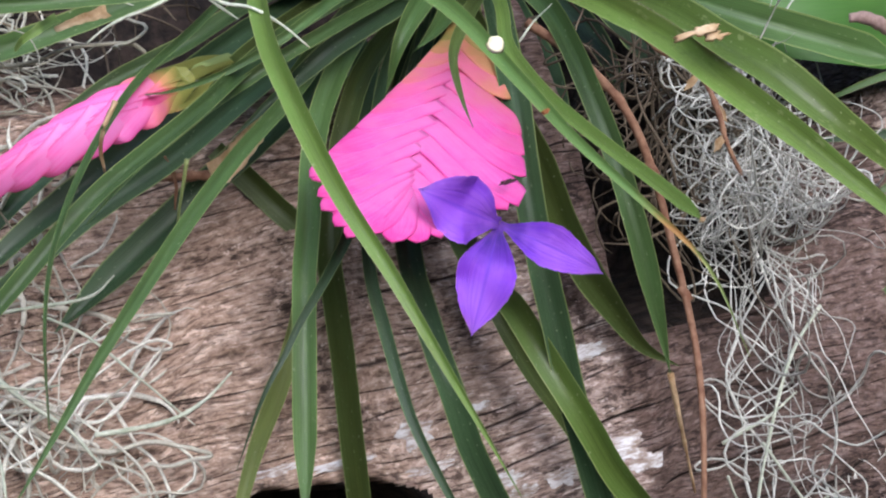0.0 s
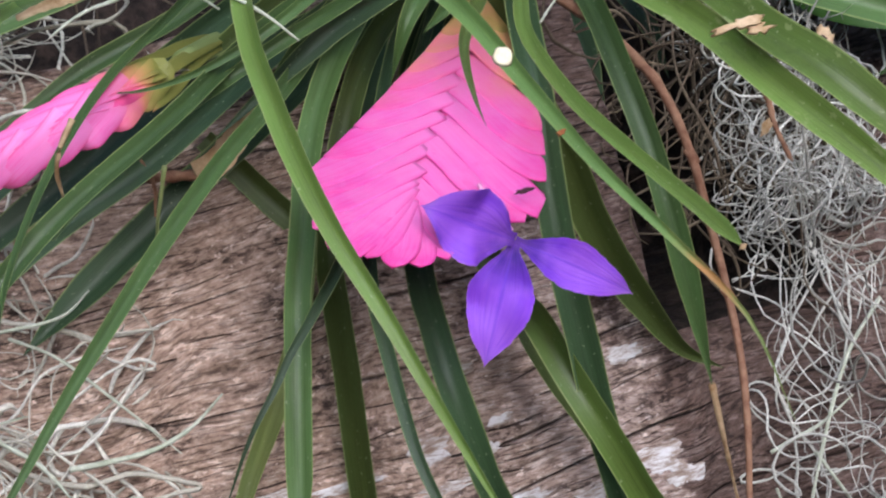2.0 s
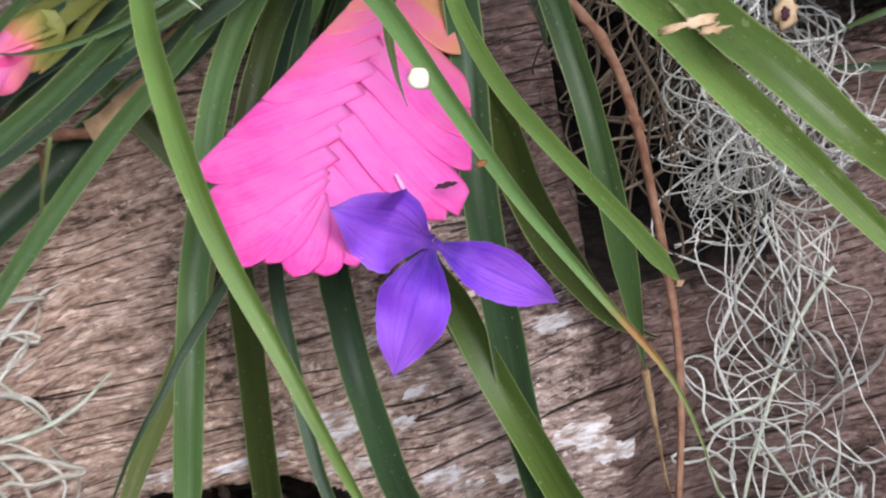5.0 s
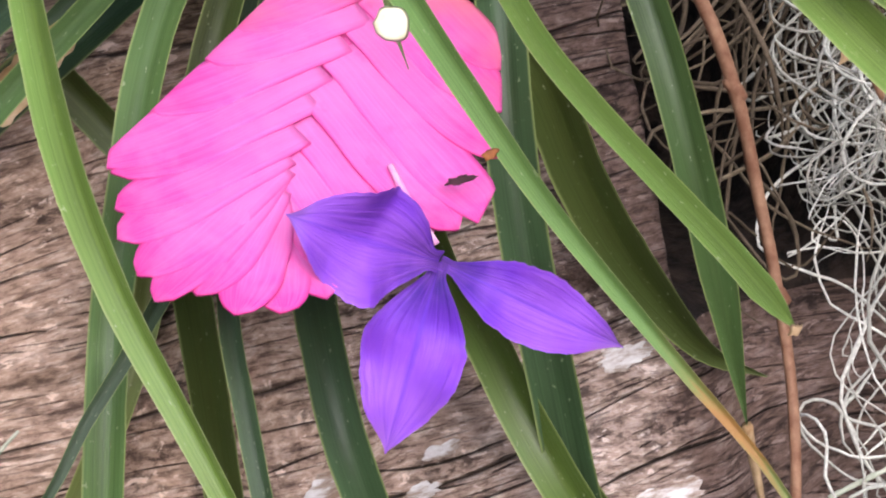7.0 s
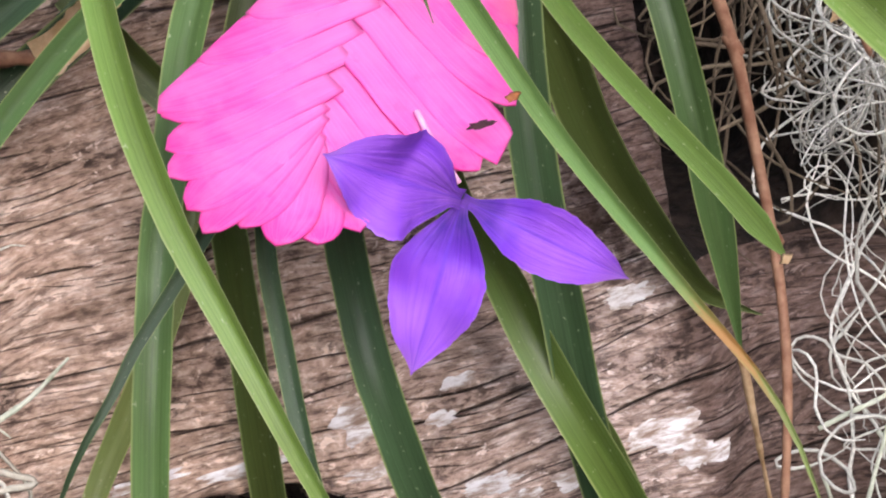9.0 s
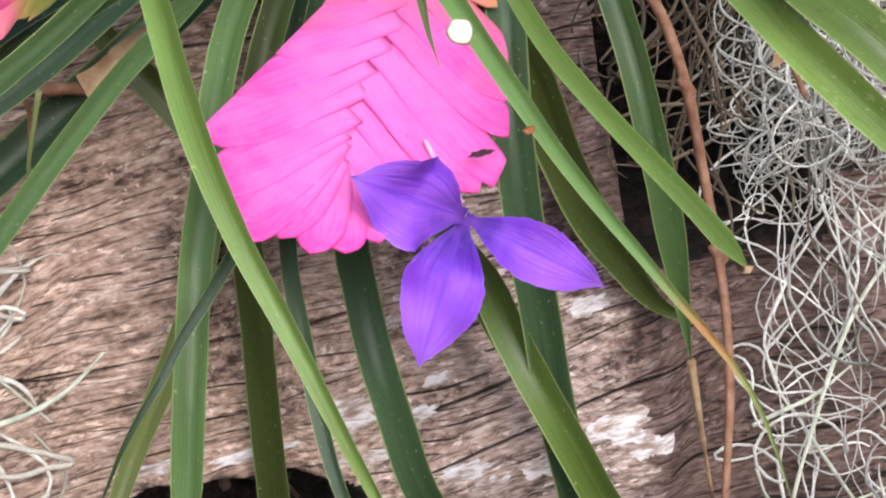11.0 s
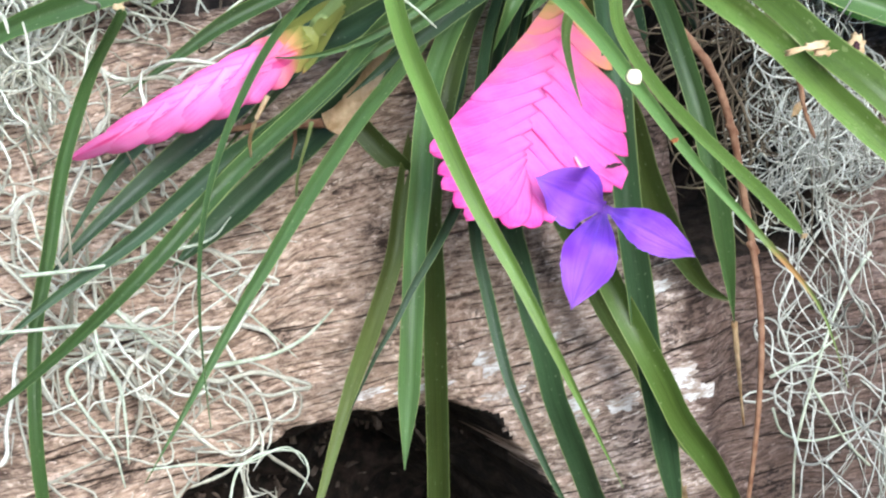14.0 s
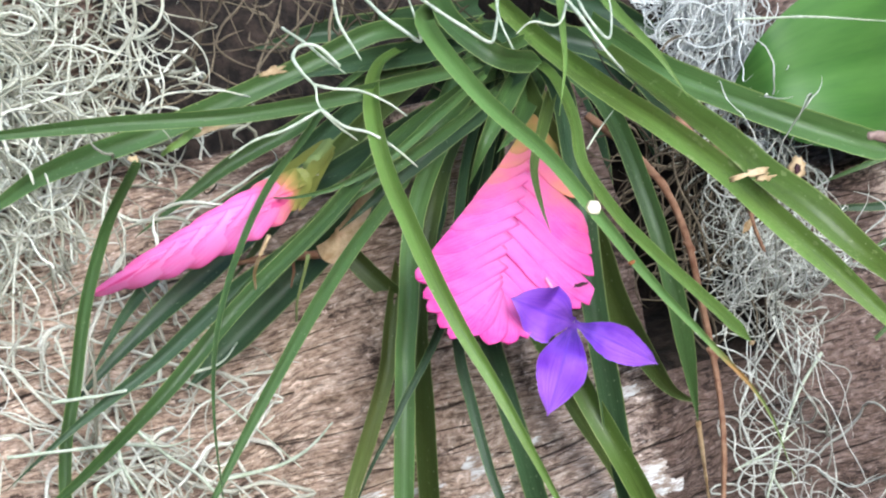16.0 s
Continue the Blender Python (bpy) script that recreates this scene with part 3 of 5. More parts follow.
def lichen(s0, th0, ws, wt, seed):
    """A thin crust with a frayed outline that follows the wood. ws, wt: half sizes in metres."""
    n, m = 48, 9
    a = np.linspace(0, 2 * np.pi, n, endpoint=False)
    rough = 0.50 + 0.85 * vnoise(np.cos(a) * 2.6 + seed * 7, np.sin(a) * 2.6 + seed * 3) + 0.30 * (vnoise(np.cos(a) * 9 + seed, np.sin(a) * 9) - 0.5)
    verts, faces, uvs = [], [], []
    for k in range(m):
        f = (k + 0.25) / (m - 0.75)
        s = s0 + np.cos(a) * ws * rough * f
        th = th0 + np.degrees(np.sin(a) * wt * rough * f / LOG_R)
        h = log_height(s, th) + 0.00028 * (1 - f ** 6) - 0.0001
        verts.append(log_place(s, th, h))
        uvs += [(x, radians(y) * LOG_R) for x, y in zip(s, th)]
        for i in range(n):
            if k:
                faces.append(((k - 1) * n + i, k * n + i, k * n + (i + 1) % n, (k - 1) * n + (i + 1) % n))
    faces.append(tuple(range(n)))
    return mesh_object("lichen_patch", np.vstack(verts), faces, MAT_LICHEN, LOG, uvs, True, "frayed white crust, lichen and pale rim highlights")


# the strips at -0.028 and -0.046 are highlights painted along the hollow's rim
for k, (s0, th0, ws, wt) in enumerate([(0.0385, 31.0, 0.0072, 0.0034), (0.0435, 29.6, 0.0056, 0.003), (-0.0098, 35.5, 0.0048, 0.0042), (0.0228, 30.0, 0.0056, 0.0028), (0.0132, 29.7, 0.0040, 0.0020), (0.0086, 30.9, 0.0058, 0.0024),
                                       (0.0362, 37.9, 0.0050, 0.0020), (0.0058, 36.0, 0.0032, 0.0014), (-0.028, 34.7, 0.009, 0.0012), (-0.046, 35.3, 0.008, 0.0011), (0.0025, 34.5, 0.0030, 0.0015), (-0.0005, 39.6, 0.0030, 0.0022), (-0.0085, 32.9, 0.006, 0.0014)]):
    lichen(s0, th0, ws, wt, k + 1)


def ground():
    n = 90
    g = np.sign(np.linspace(-1, 1, n)) * np.abs(np.linspace(-1, 1, n)) ** 4 * 60
    X, Y = np.meshgrid(g, g, indexing="ij")
    Zs = 0.03 * (vnoise(X * 3 + 50, Y * 3 + 50) - 0.5) * np.exp(-(X ** 2 + Y ** 2) / 400)
    v = np.stack([X, Y, Zs], -1).reshape(-1, 3)
    i, j = np.meshgrid(np.arange(n - 1), np.arange(n - 1), indexing="ij")
    a = (i * n + j).ravel()
    ob = mesh_object("ground", v, np.stack([a, a + n, a + n + 1, a + 1], -1).tolist(), MAT_SOIL)
    return tagged(ob, "dark soil with rotting leaf litter", "ground", kind="structure")


ground()


def sky_block():
    """An unseen dark green ring, far from the log, added to shut out the low sky."""
    n, m, r = 72, 10, 4.0
    verts, faces = [], []
    for j in range(m):
        for i in range(n):
            a = 2 * math.pi * i / n
            d = r + 0.5 * float(noise.noise((math.cos(a) * 3, math.sin(a) * 3, j * 0.8)))
            verts.append((math.cos(a) * d, math.sin(a) * d, 3.6 * j / (m - 1) + (0.3 * float(noise.noise((i * 0.7, 3.1, 0))) if j == m - 1 else 0) - 0.05))
    for j in range(m - 1):
        for i in range(n):
            a, b = j * n + i, j * n + (i + 1) % n
            faces.append((a, b, b + n, a + n))
    ob = mesh_object("backdrop", verts, faces, MAT_SKY_BLOCK)
    return tagged(ob, "unseen dark green ring added to block the low sky", "backdrop", kind="structure")


sky_block()


# ---- the flowering air plant ----
def thing(name, place, label, category, group=""):
    ob = new(name)
    ob.location = place
    ob.empty_display_size = 0.01
    return tagged(ob, label, category, group)


PLANT = thing("tillandsia_plant", (0, 0, 0), "flowering air plant with arching strap leaves on a log", "plant")
MAT_LEAF_FADE = fading_leaf("strap_leaf_fading", 0.215, 0.239)
MAT_LEAF_TORN = fading_leaf("strap_leaf_torn", 0.008, 0.040)
leaf_count = 0


def leaf(pts, width, mat, taper=0.6, base=0.8):
    """A strap leaf: channelled, widest low down, drawn out to a point past the share 'taper' of its length."""
    global leaf_count
    leaf_count += 1
    k = leaf_count

    def w(q):
        v = base + (1 - base) * min(1, q / 0.25)
        if q > taper:
            u = (q - taper) / (1 - taper)
            v *= max(0.0, 1 - u ** 1.25)
        return width * v

    rng = np.random.RandomState(k)
    return ribbon("leaf", pts, w, mat, PLANT, fold=0.40 + 0.22 * rng.rand(), cup=0.12, thick=0.0008, n=44, m=6,
                  face=FACE + 0.35 * (rng.rand(3) - 0.5), twist=16 * (rng.rand() - 0.5), wave=0.02, ragged=0.05, seed=k)


leaf([(-0.0159, 0.1015, 0.3765), (-0.0367, 0.0603, 0.4120), (-0.0353, 0.0260, 0.4256), (-0.0223, 0.0022, 0.4236), (-0.0080, -0.0176, 0.4224), (0.0038, -0.0358, 0.4182), (0.0152, -0.0518, 0.4131), (0.0271, -0.0654, 0.4082), (0.0384, -0.0765, 0.4015), (0.0456, -0.0861, 0.3893)], 0.0051, MAT_LEAF_FADE, 0.2, base=0.8)
leaf([(-0.0390, 0.0897, 0.3844), (-0.0487, 0.0432, 0.4053), (-0.0492, 0.0139, 0.4117), (-0.0453, -0.0079, 0.4104), (-0.0395, -0.0260, 0.4083), (-0.0335, -0.0409, 0.4046), (-0.0267, -0.0526, 0.3986), (-0.0190, -0.0621, 0.3915), (-0.0117, -0.0699, 0.3825), (-0.0042, -0.0762, 0.3719), (0.0011, -0.0806, 0.3644), (0.0063, -0.0851, 0.3569)], 0.0043, MAT_LEAF_BRIGHT, 0.5, base=0.5)
leaf([(-0.0194, 0.0904, 0.3801), (-0.0227, 0.0761, 0.3902), (-0.0287, 0.0575, 0.3938), (-0.0353, 0.0358, 0.3892), (-0.0434, 0.0161, 0.3851), (-0.0526, -0.0019, 0.3813), (-0.0606, -0.0194, 0.3765), (-0.0676, -0.0362, 0.3713), (-0.0742, -0.0523, 0.3657), (-0.0802, -0.0674, 0.3596), (-0.0844, -0.0780, 0.3553), (-0.0887, -0.0885, 0.3510)], 0.0034, MAT_LEAF, 0.6, base=0.8)
leaf([(-0.0251, 0.0484, 0.3982), (-0.0434, 0.0205, 0.3987), (-0.0609, -0.0117, 0.3949), (-0.0773, -0.0368, 0.3902), (-0.0934, -0.0542, 0.3766), (-0.1156, -0.0656, 0.3547), (-0.1378, -0.0732, 0.3355)], 0.0038, MAT_LEAF, 0.6, base=0.8)
leaf([(-0.0346, 0.0590, 0.3818), (-0.0514, 0.0259, 0.3824), (-0.0671, 0.0023, 0.3776), (-0.0826, -0.0122, 0.3722), (-0.0975, -0.0282, 0.3649), (-0.1161, -0.0434, 0.3556), (-0.1308, -0.0550, 0.3455)], 0.0050, MAT_LEAF_DARK, 0.5, base=0.8)
leaf([(-0.0104, 0.0677, 0.4007), (-0.0256, 0.0449, 0.4064), (-0.0440, 0.0303, 0.4089), (-0.0631, 0.0193, 0.4096), (-0.0843, 0.0090, 0.4111), (-0.1108, 0.0049, 0.4102), (-0.1376, 0.0025, 0.4069), (-0.1646, 0.0012, 0.4014)], 0.0039, MAT_LEAF, 0.7, base=0.8)
leaf([(-0.0207, 0.094, 0.386), (-0.0492, 0.069, 0.4), (-0.0638, 0.062, 0.395), (-0.0782, 0.0538, 0.3912), (-0.0922, 0.0446, 0.3886), (-0.1059, 0.0347, 0.3871), (-0.1192, 0.0243, 0.3872), (-0.1311, 0.0122, 0.3879), (-0.1409, -0.0023, 0.3884), (-0.1555, -0.0143, 0.3917)], 0.0058, MAT_LEAF, 0.7, base=0.8)
leaf([(-0.1029, -0.0143, 0.4128), (-0.1105, -0.0131, 0.3935), (-0.1151, -0.0220, 0.3762), (-0.1168, -0.0326, 0.3603), (-0.1184, -0.0422, 0.3472), (-0.1162, -0.0573, 0.3279), (-0.1136, -0.0646, 0.3137), (-0.1109, -0.0708, 0.2978)], 0.0031, MAT_LEAF, 0.8, base=0.7)
leaf([(-0.04, 0.082, 0.39), (-0.0576, 0.0525, 0.3932), (-0.0657, 0.027, 0.3947), (-0.0735, 0.0037, 0.3951), (-0.0785, -0.0186, 0.3937), (-0.0812, -0.0394, 0.3918), (-0.0814, -0.059, 0.3908), (-0.0798, -0.0768, 0.3897), (-0.0772, -0.0928, 0.3881), (-0.0743, -0.1074, 0.3863)], 0.0018, MAT_LEAF, 0.4, base=0.8)
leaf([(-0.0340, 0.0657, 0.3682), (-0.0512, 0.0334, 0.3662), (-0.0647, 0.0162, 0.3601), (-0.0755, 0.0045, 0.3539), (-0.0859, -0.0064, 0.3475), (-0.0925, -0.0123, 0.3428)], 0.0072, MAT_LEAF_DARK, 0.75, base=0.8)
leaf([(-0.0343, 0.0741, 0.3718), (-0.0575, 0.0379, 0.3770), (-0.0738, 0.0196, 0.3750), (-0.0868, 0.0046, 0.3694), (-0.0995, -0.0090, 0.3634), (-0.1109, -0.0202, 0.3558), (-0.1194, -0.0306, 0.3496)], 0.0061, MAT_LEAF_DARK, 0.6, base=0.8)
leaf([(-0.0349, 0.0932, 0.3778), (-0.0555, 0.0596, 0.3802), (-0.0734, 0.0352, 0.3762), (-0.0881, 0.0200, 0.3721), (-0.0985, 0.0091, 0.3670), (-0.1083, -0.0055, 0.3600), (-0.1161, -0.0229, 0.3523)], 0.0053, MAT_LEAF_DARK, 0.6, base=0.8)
leaf([(-0.0380, 0.0740, 0.3844), (-0.0529, 0.0663, 0.3849), (-0.0700, 0.0503, 0.3803), (-0.0854, 0.0402, 0.3755), (-0.0961, 0.0296, 0.3716), (-0.1079, 0.0174, 0.3674)], 0.0042, MAT_LEAF, 0.6, base=0.8)
leaf([(-0.0211, 0.0468, 0.4030), (-0.0326, 0.0224, 0.4064), (-0.0445, 0.0065, 0.4032), (-0.0565, 0.0014, 0.3977), (-0.0673, 0.0017, 0.3935), (-0.0743, 0.0041, 0.3914)], 0.0025, MAT_LEAF, 0.3, base=0.8)
leaf([(-0.0178, 0.0478, 0.3973), (-0.0322, 0.0210, 0.4006), (-0.0457, 0.0063, 0.3982), (-0.0602, -0.0012, 0.3901), (-0.0733, -0.0094, 0.3809), (-0.0851, -0.0150, 0.3691)], 0.0029, MAT_LEAF, 0.4, base=0.8)
leaf([(-0.0083, 0.0688, 0.3931), (-0.0220, 0.0410, 0.3946), (-0.0347, 0.0255, 0.3923), (-0.0442, 0.0192, 0.3858), (-0.0563, 0.0113, 0.3769)], 0.0046, MAT_LEAF_DARK, 0.6, base=0.8)
leaf([(-0.0126, 0.0933, 0.3754), (-0.0241, 0.0632, 0.3883), (-0.0321, 0.0353, 0.3874), (-0.0366, 0.0212, 0.3814), (-0.0383, 0.0074, 0.3749), (-0.0382, -0.0050, 0.3683), (-0.0385, -0.0160, 0.3616), (-0.0380, -0.0254, 0.3539), (-0.0376, -0.0336, 0.3453), (-0.0372, -0.0408, 0.3360), (-0.0370, -0.0459, 0.3295), (-0.0367, -0.0510, 0.3230)], 0.0051, MAT_LEAF, 0.85, base=0.8)
leaf([(-0.0196, 0.0896, 0.3727), (-0.0315, 0.0427, 0.3720), (-0.0355, 0.0126, 0.3491), (-0.0341, 0.0086, 0.3380), (-0.0325, 0.0049, 0.3263), (-0.0312, 0.0016, 0.3141), (-0.0298, -0.0013, 0.3013), (-0.0284, -0.0033, 0.2873), (-0.0270, -0.0048, 0.2723), (-0.0255, -0.0055, 0.2561), (-0.0237, -0.0051, 0.2382)], 0.0055, MAT_LEAF_OLIVE, 0.85, base=0.8)
leaf([(-0.0155, 0.0946, 0.3735), (-0.0197, 0.0372, 0.3761), (-0.0300, -0.0120, 0.3671), (-0.0327, -0.0195, 0.3644), (-0.0357, -0.0263, 0.3615), (-0.0387, -0.0323, 0.3585), (-0.0410, -0.0374, 0.3550), (-0.0436, -0.0413, 0.3514), (-0.0458, -0.0442, 0.3472), (-0.0477, -0.0465, 0.3422), (-0.0490, -0.0481, 0.3387), (-0.0503, -0.0497, 0.3352)], 0.0025, MAT_LEAF_DARK, 0.35, base=0.8)
leaf([(-0.0364, 0.0604, 0.3568), (-0.0395, 0.0419, 0.3494), (-0.0417, 0.0246, 0.3400), (-0.0427, 0.0120, 0.3308), (-0.0463, -0.0030, 0.3224), (-0.0500, -0.0190, 0.3173), (-0.0552, -0.0432, 0.3031), (-0.0580, -0.0567, 0.2957)], 0.0043, MAT_LEAF_TORN, 0.6, base=0.6)
leaf([(-0.0631, 0.0397, 0.3590), (-0.0553, 0.0362, 0.3528), (-0.0475, 0.0320, 0.3471), (-0.0382, 0.0289, 0.3406)], 0.0056, MAT_LEAF_OLIVE, 0.9, base=0.8)
leaf([(-0.0154, 0.0922, 0.3799), (-0.0249, 0.0418, 0.3756), (-0.0261, -0.0030, 0.3632), (-0.0249, -0.0128, 0.3579), (-0.0219, -0.0218, 0.3520), (-0.0188, -0.0305, 0.3461), (-0.0153, -0.0385, 0.3398), (-0.0103, -0.0450, 0.3324), (-0.0047, -0.0505, 0.3242), (0.0016, -0.0550, 0.3154), (0.0060, -0.0582, 0.3092), (0.0104, -0.0614, 0.3030)], 0.0028, MAT_LEAF_DARK, 0.5, base=0.8)
leaf([(-0.0127, 0.0899, 0.3765), (-0.0211, 0.0461, 0.3635), (-0.0171, 0.0027, 0.3509), (-0.0141, -0.0082, 0.3474), (-0.0109, -0.0159, 0.3414), (-0.0072, -0.0206, 0.3329), (-0.0035, -0.0226, 0.3216), (0.0016, -0.0214, 0.3079), (0.0072, -0.0176, 0.2912), (0.0135, -0.0113, 0.2713), (0.0178, -0.0068, 0.2574), (0.0222, -0.0024, 0.2435)], 0.0057, MAT_LEAF_DARK, 0.8, base=0.8)
leaf([(-0.0196, 0.0959, 0.3731), (-0.0069, 0.0761, 0.3901), (-0.0011, 0.0575, 0.3924), (0.0021, 0.0400, 0.3864), (0.0051, 0.0257, 0.3783), (0.0072, 0.0144, 0.3677), (0.0102, 0.0056, 0.3546), (0.0143, -0.0016, 0.3395), (0.0188, -0.0078, 0.3220), (0.0247, -0.0121, 0.3021), (0.0289, -0.0151, 0.2881), (0.0330, -0.0181, 0.2741)], 0.0064, MAT_LEAF_DARK, 0.85, base=0.8)
leaf([(-0.0154, 0.1014, 0.3729), (-0.0143, 0.0526, 0.3528), (-0.0016, 0.0157, 0.3408), (0.0051, 0.0054, 0.3398), (0.0103, -0.0031, 0.3355), (0.0161, -0.0091, 0.3289), (0.0221, -0.0126, 0.3201), (0.0282, -0.0139, 0.3090), (0.0362, -0.0121, 0.2964), (0.0444, -0.0085, 0.2807), (0.0501, -0.0060, 0.2698), (0.0558, -0.0035, 0.2589)], 0.0060, MAT_LEAF_BRIGHT, 0.75, base=0.8)
leaf([(-0.0065, 0.0295, 0.3382), (0.0024, 0.0194, 0.3275), (0.0100, 0.0151, 0.3159), (0.0204, 0.0120, 0.3011), (0.0286, 0.0074, 0.2879), (0.0409, 0.0103, 0.2698)], 0.0045, MAT_LEAF_OLIVE, 0.6, base=0.3)
leaf([(-0.0196, 0.0912, 0.3796), (-0.0052, 0.0613, 0.3962), (0.0013, 0.0287, 0.4010), (0.0025, 0.0168, 0.3987), (0.0066, 0.0056, 0.3974), (0.0119, -0.0051, 0.3964), (0.0186, -0.0151, 0.3953), (0.0260, -0.0246, 0.3940), (0.0333, -0.0342, 0.3930), (0.0400, -0.0440, 0.3921)], 0.0030, MAT_LEAF_BRIGHT, 0.96, base=0.8)
leaf([(-0.0153, 0.0904, 0.3803), (0.0000, 0.0831, 0.3834), (0.0108, 0.0698, 0.3832), (0.0171, 0.0571, 0.3783), (0.0219, 0.0462, 0.3715), (0.0266, 0.0373, 0.3633), (0.0305, 0.0300, 0.3537), (0.0342, 0.0238, 0.3428), (0.0377, 0.0188, 0.3304), (0.0412, 0.0152, 0.3163)], 0.0053, MAT_LEAF, 0.8, base=0.8)
leaf([(-0.0128, 0.0971, 0.3776), (-0.0091, 0.0570, 0.3891), (-0.0000, 0.0380, 0.3810), (0.0051, 0.0359, 0.3697), (0.0110, 0.0345, 0.3582), (0.0157, 0.0333, 0.3456), (0.0216, 0.0329, 0.3331), (0.0287, 0.0334, 0.3212), (0.0362, 0.0352, 0.3101), (0.0455, 0.0399, 0.3015)], 0.0075, MAT_LEAF_OLIVE, 0.7, base=0.8)
leaf([(-0.0177, 0.0938, 0.3967), (-0.0043, 0.0666, 0.3995), (0.0094, 0.0434, 0.4023), (0.0231, 0.0238, 0.4046), (0.0361, 0.0066, 0.4047), (0.0483, -0.0088, 0.4016), (0.0611, -0.0217, 0.3973), (0.0738, -0.0326, 0.3912), (0.0827, -0.0401, 0.3870), (0.0916, -0.0477, 0.3827)], 0.0060, MAT_LEAF_WORN, 0.65, base=0.8)
leaf([(0.0125, 0.0923, 0.3838), (0.0213, 0.0607, 0.3947), (0.0297, 0.0348, 0.4024), (0.0382, 0.0147, 0.4070), (0.0466, -0.0000, 0.4075), (0.0564, -0.0093, 0.4055), (0.0668, -0.0149, 0.3993), (0.0792, -0.0155, 0.3897), (0.0879, -0.0159, 0.3829), (0.0966, -0.0163, 0.3762)], 0.0077, MAT_LEAF_WORN, 0.65, base=0.8)
leaf([(0.0095, 0.1112, 0.3803), (0.0268, 0.0849, 0.3834), (0.0433, 0.0756, 0.3818), (0.0614, 0.0686, 0.3793), (0.0787, 0.0670, 0.3750), (0.0953, 0.0689, 0.3691)], 0.0082, MAT_LEAF, 0.9, base=0.8)
leaf([(-0.0040, 0.0682, 0.4230), (-0.0041, 0.0324, 0.4280), (-0.0038, 0.0145, 0.4263), (-0.0050, 0.0026, 0.4206)], 0.0020, MAT_LEAF_LIME, 0.3, base=0.8)
leaf([(0.0045, 0.0903, 0.4106), (0.0112, 0.0559, 0.4178), (0.0199, 0.0361, 0.4189), (0.0241, 0.0305, 0.4161), (0.0287, 0.0274, 0.4110)], 0.0033, MAT_LEAF_LIME, 0.25, base=0.8)
leaf([(-0.0043, 0.0831, 0.3842), (-0.0090, 0.0561, 0.3889), (-0.0137, 0.0396, 0.3892), (-0.0173, 0.0326, 0.3884)], 0.0058, MAT_LEAF, 0.4, base=0.8)
leaf([(-0.0023, 0.0623, 0.3905), (-0.0064, 0.0333, 0.3955), (-0.0087, 0.0176, 0.3942), (-0.0065, 0.0075, 0.3896), (-0.0042, 0.0034, 0.3855)], 0.0033, MAT_LEAF_OLIVE, 0.3, base=0.8)
# mostly filler leaves in the crown, coloured dark for the shade inside it
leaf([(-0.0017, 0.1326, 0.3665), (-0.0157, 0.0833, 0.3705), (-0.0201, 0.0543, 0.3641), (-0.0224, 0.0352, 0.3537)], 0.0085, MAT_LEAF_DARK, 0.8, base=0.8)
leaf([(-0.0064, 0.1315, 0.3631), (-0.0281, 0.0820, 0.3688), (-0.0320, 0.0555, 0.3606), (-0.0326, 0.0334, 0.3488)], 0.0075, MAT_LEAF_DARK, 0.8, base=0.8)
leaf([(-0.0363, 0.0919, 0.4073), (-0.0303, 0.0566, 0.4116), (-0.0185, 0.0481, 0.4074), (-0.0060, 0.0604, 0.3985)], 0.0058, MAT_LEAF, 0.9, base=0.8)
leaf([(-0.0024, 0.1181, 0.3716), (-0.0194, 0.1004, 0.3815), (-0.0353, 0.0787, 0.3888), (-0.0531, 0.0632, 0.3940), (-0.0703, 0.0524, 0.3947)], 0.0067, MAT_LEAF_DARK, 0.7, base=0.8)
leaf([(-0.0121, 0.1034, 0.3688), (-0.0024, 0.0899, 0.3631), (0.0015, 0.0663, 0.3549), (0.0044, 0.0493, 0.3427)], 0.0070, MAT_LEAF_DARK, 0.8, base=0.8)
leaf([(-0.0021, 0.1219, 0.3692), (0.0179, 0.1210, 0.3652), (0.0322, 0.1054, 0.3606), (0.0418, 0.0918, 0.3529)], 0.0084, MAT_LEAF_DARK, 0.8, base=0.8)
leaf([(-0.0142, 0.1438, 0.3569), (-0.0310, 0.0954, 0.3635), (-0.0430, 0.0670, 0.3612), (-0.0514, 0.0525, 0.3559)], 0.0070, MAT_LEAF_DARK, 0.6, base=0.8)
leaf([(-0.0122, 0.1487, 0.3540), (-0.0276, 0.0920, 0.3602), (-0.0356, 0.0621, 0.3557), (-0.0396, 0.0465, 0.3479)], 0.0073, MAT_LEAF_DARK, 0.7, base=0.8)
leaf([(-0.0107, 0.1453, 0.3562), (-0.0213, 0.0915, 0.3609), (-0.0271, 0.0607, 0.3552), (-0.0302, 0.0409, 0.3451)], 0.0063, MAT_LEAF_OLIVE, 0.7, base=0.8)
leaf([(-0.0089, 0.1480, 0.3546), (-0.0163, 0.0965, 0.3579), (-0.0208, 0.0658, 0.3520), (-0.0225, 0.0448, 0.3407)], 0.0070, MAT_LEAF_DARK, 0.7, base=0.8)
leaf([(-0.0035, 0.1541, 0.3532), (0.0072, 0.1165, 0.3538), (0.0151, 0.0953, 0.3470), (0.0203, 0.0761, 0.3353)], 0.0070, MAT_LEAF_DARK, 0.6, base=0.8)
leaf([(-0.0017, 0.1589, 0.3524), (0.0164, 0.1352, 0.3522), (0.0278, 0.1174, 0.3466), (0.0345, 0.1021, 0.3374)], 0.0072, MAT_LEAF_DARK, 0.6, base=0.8)
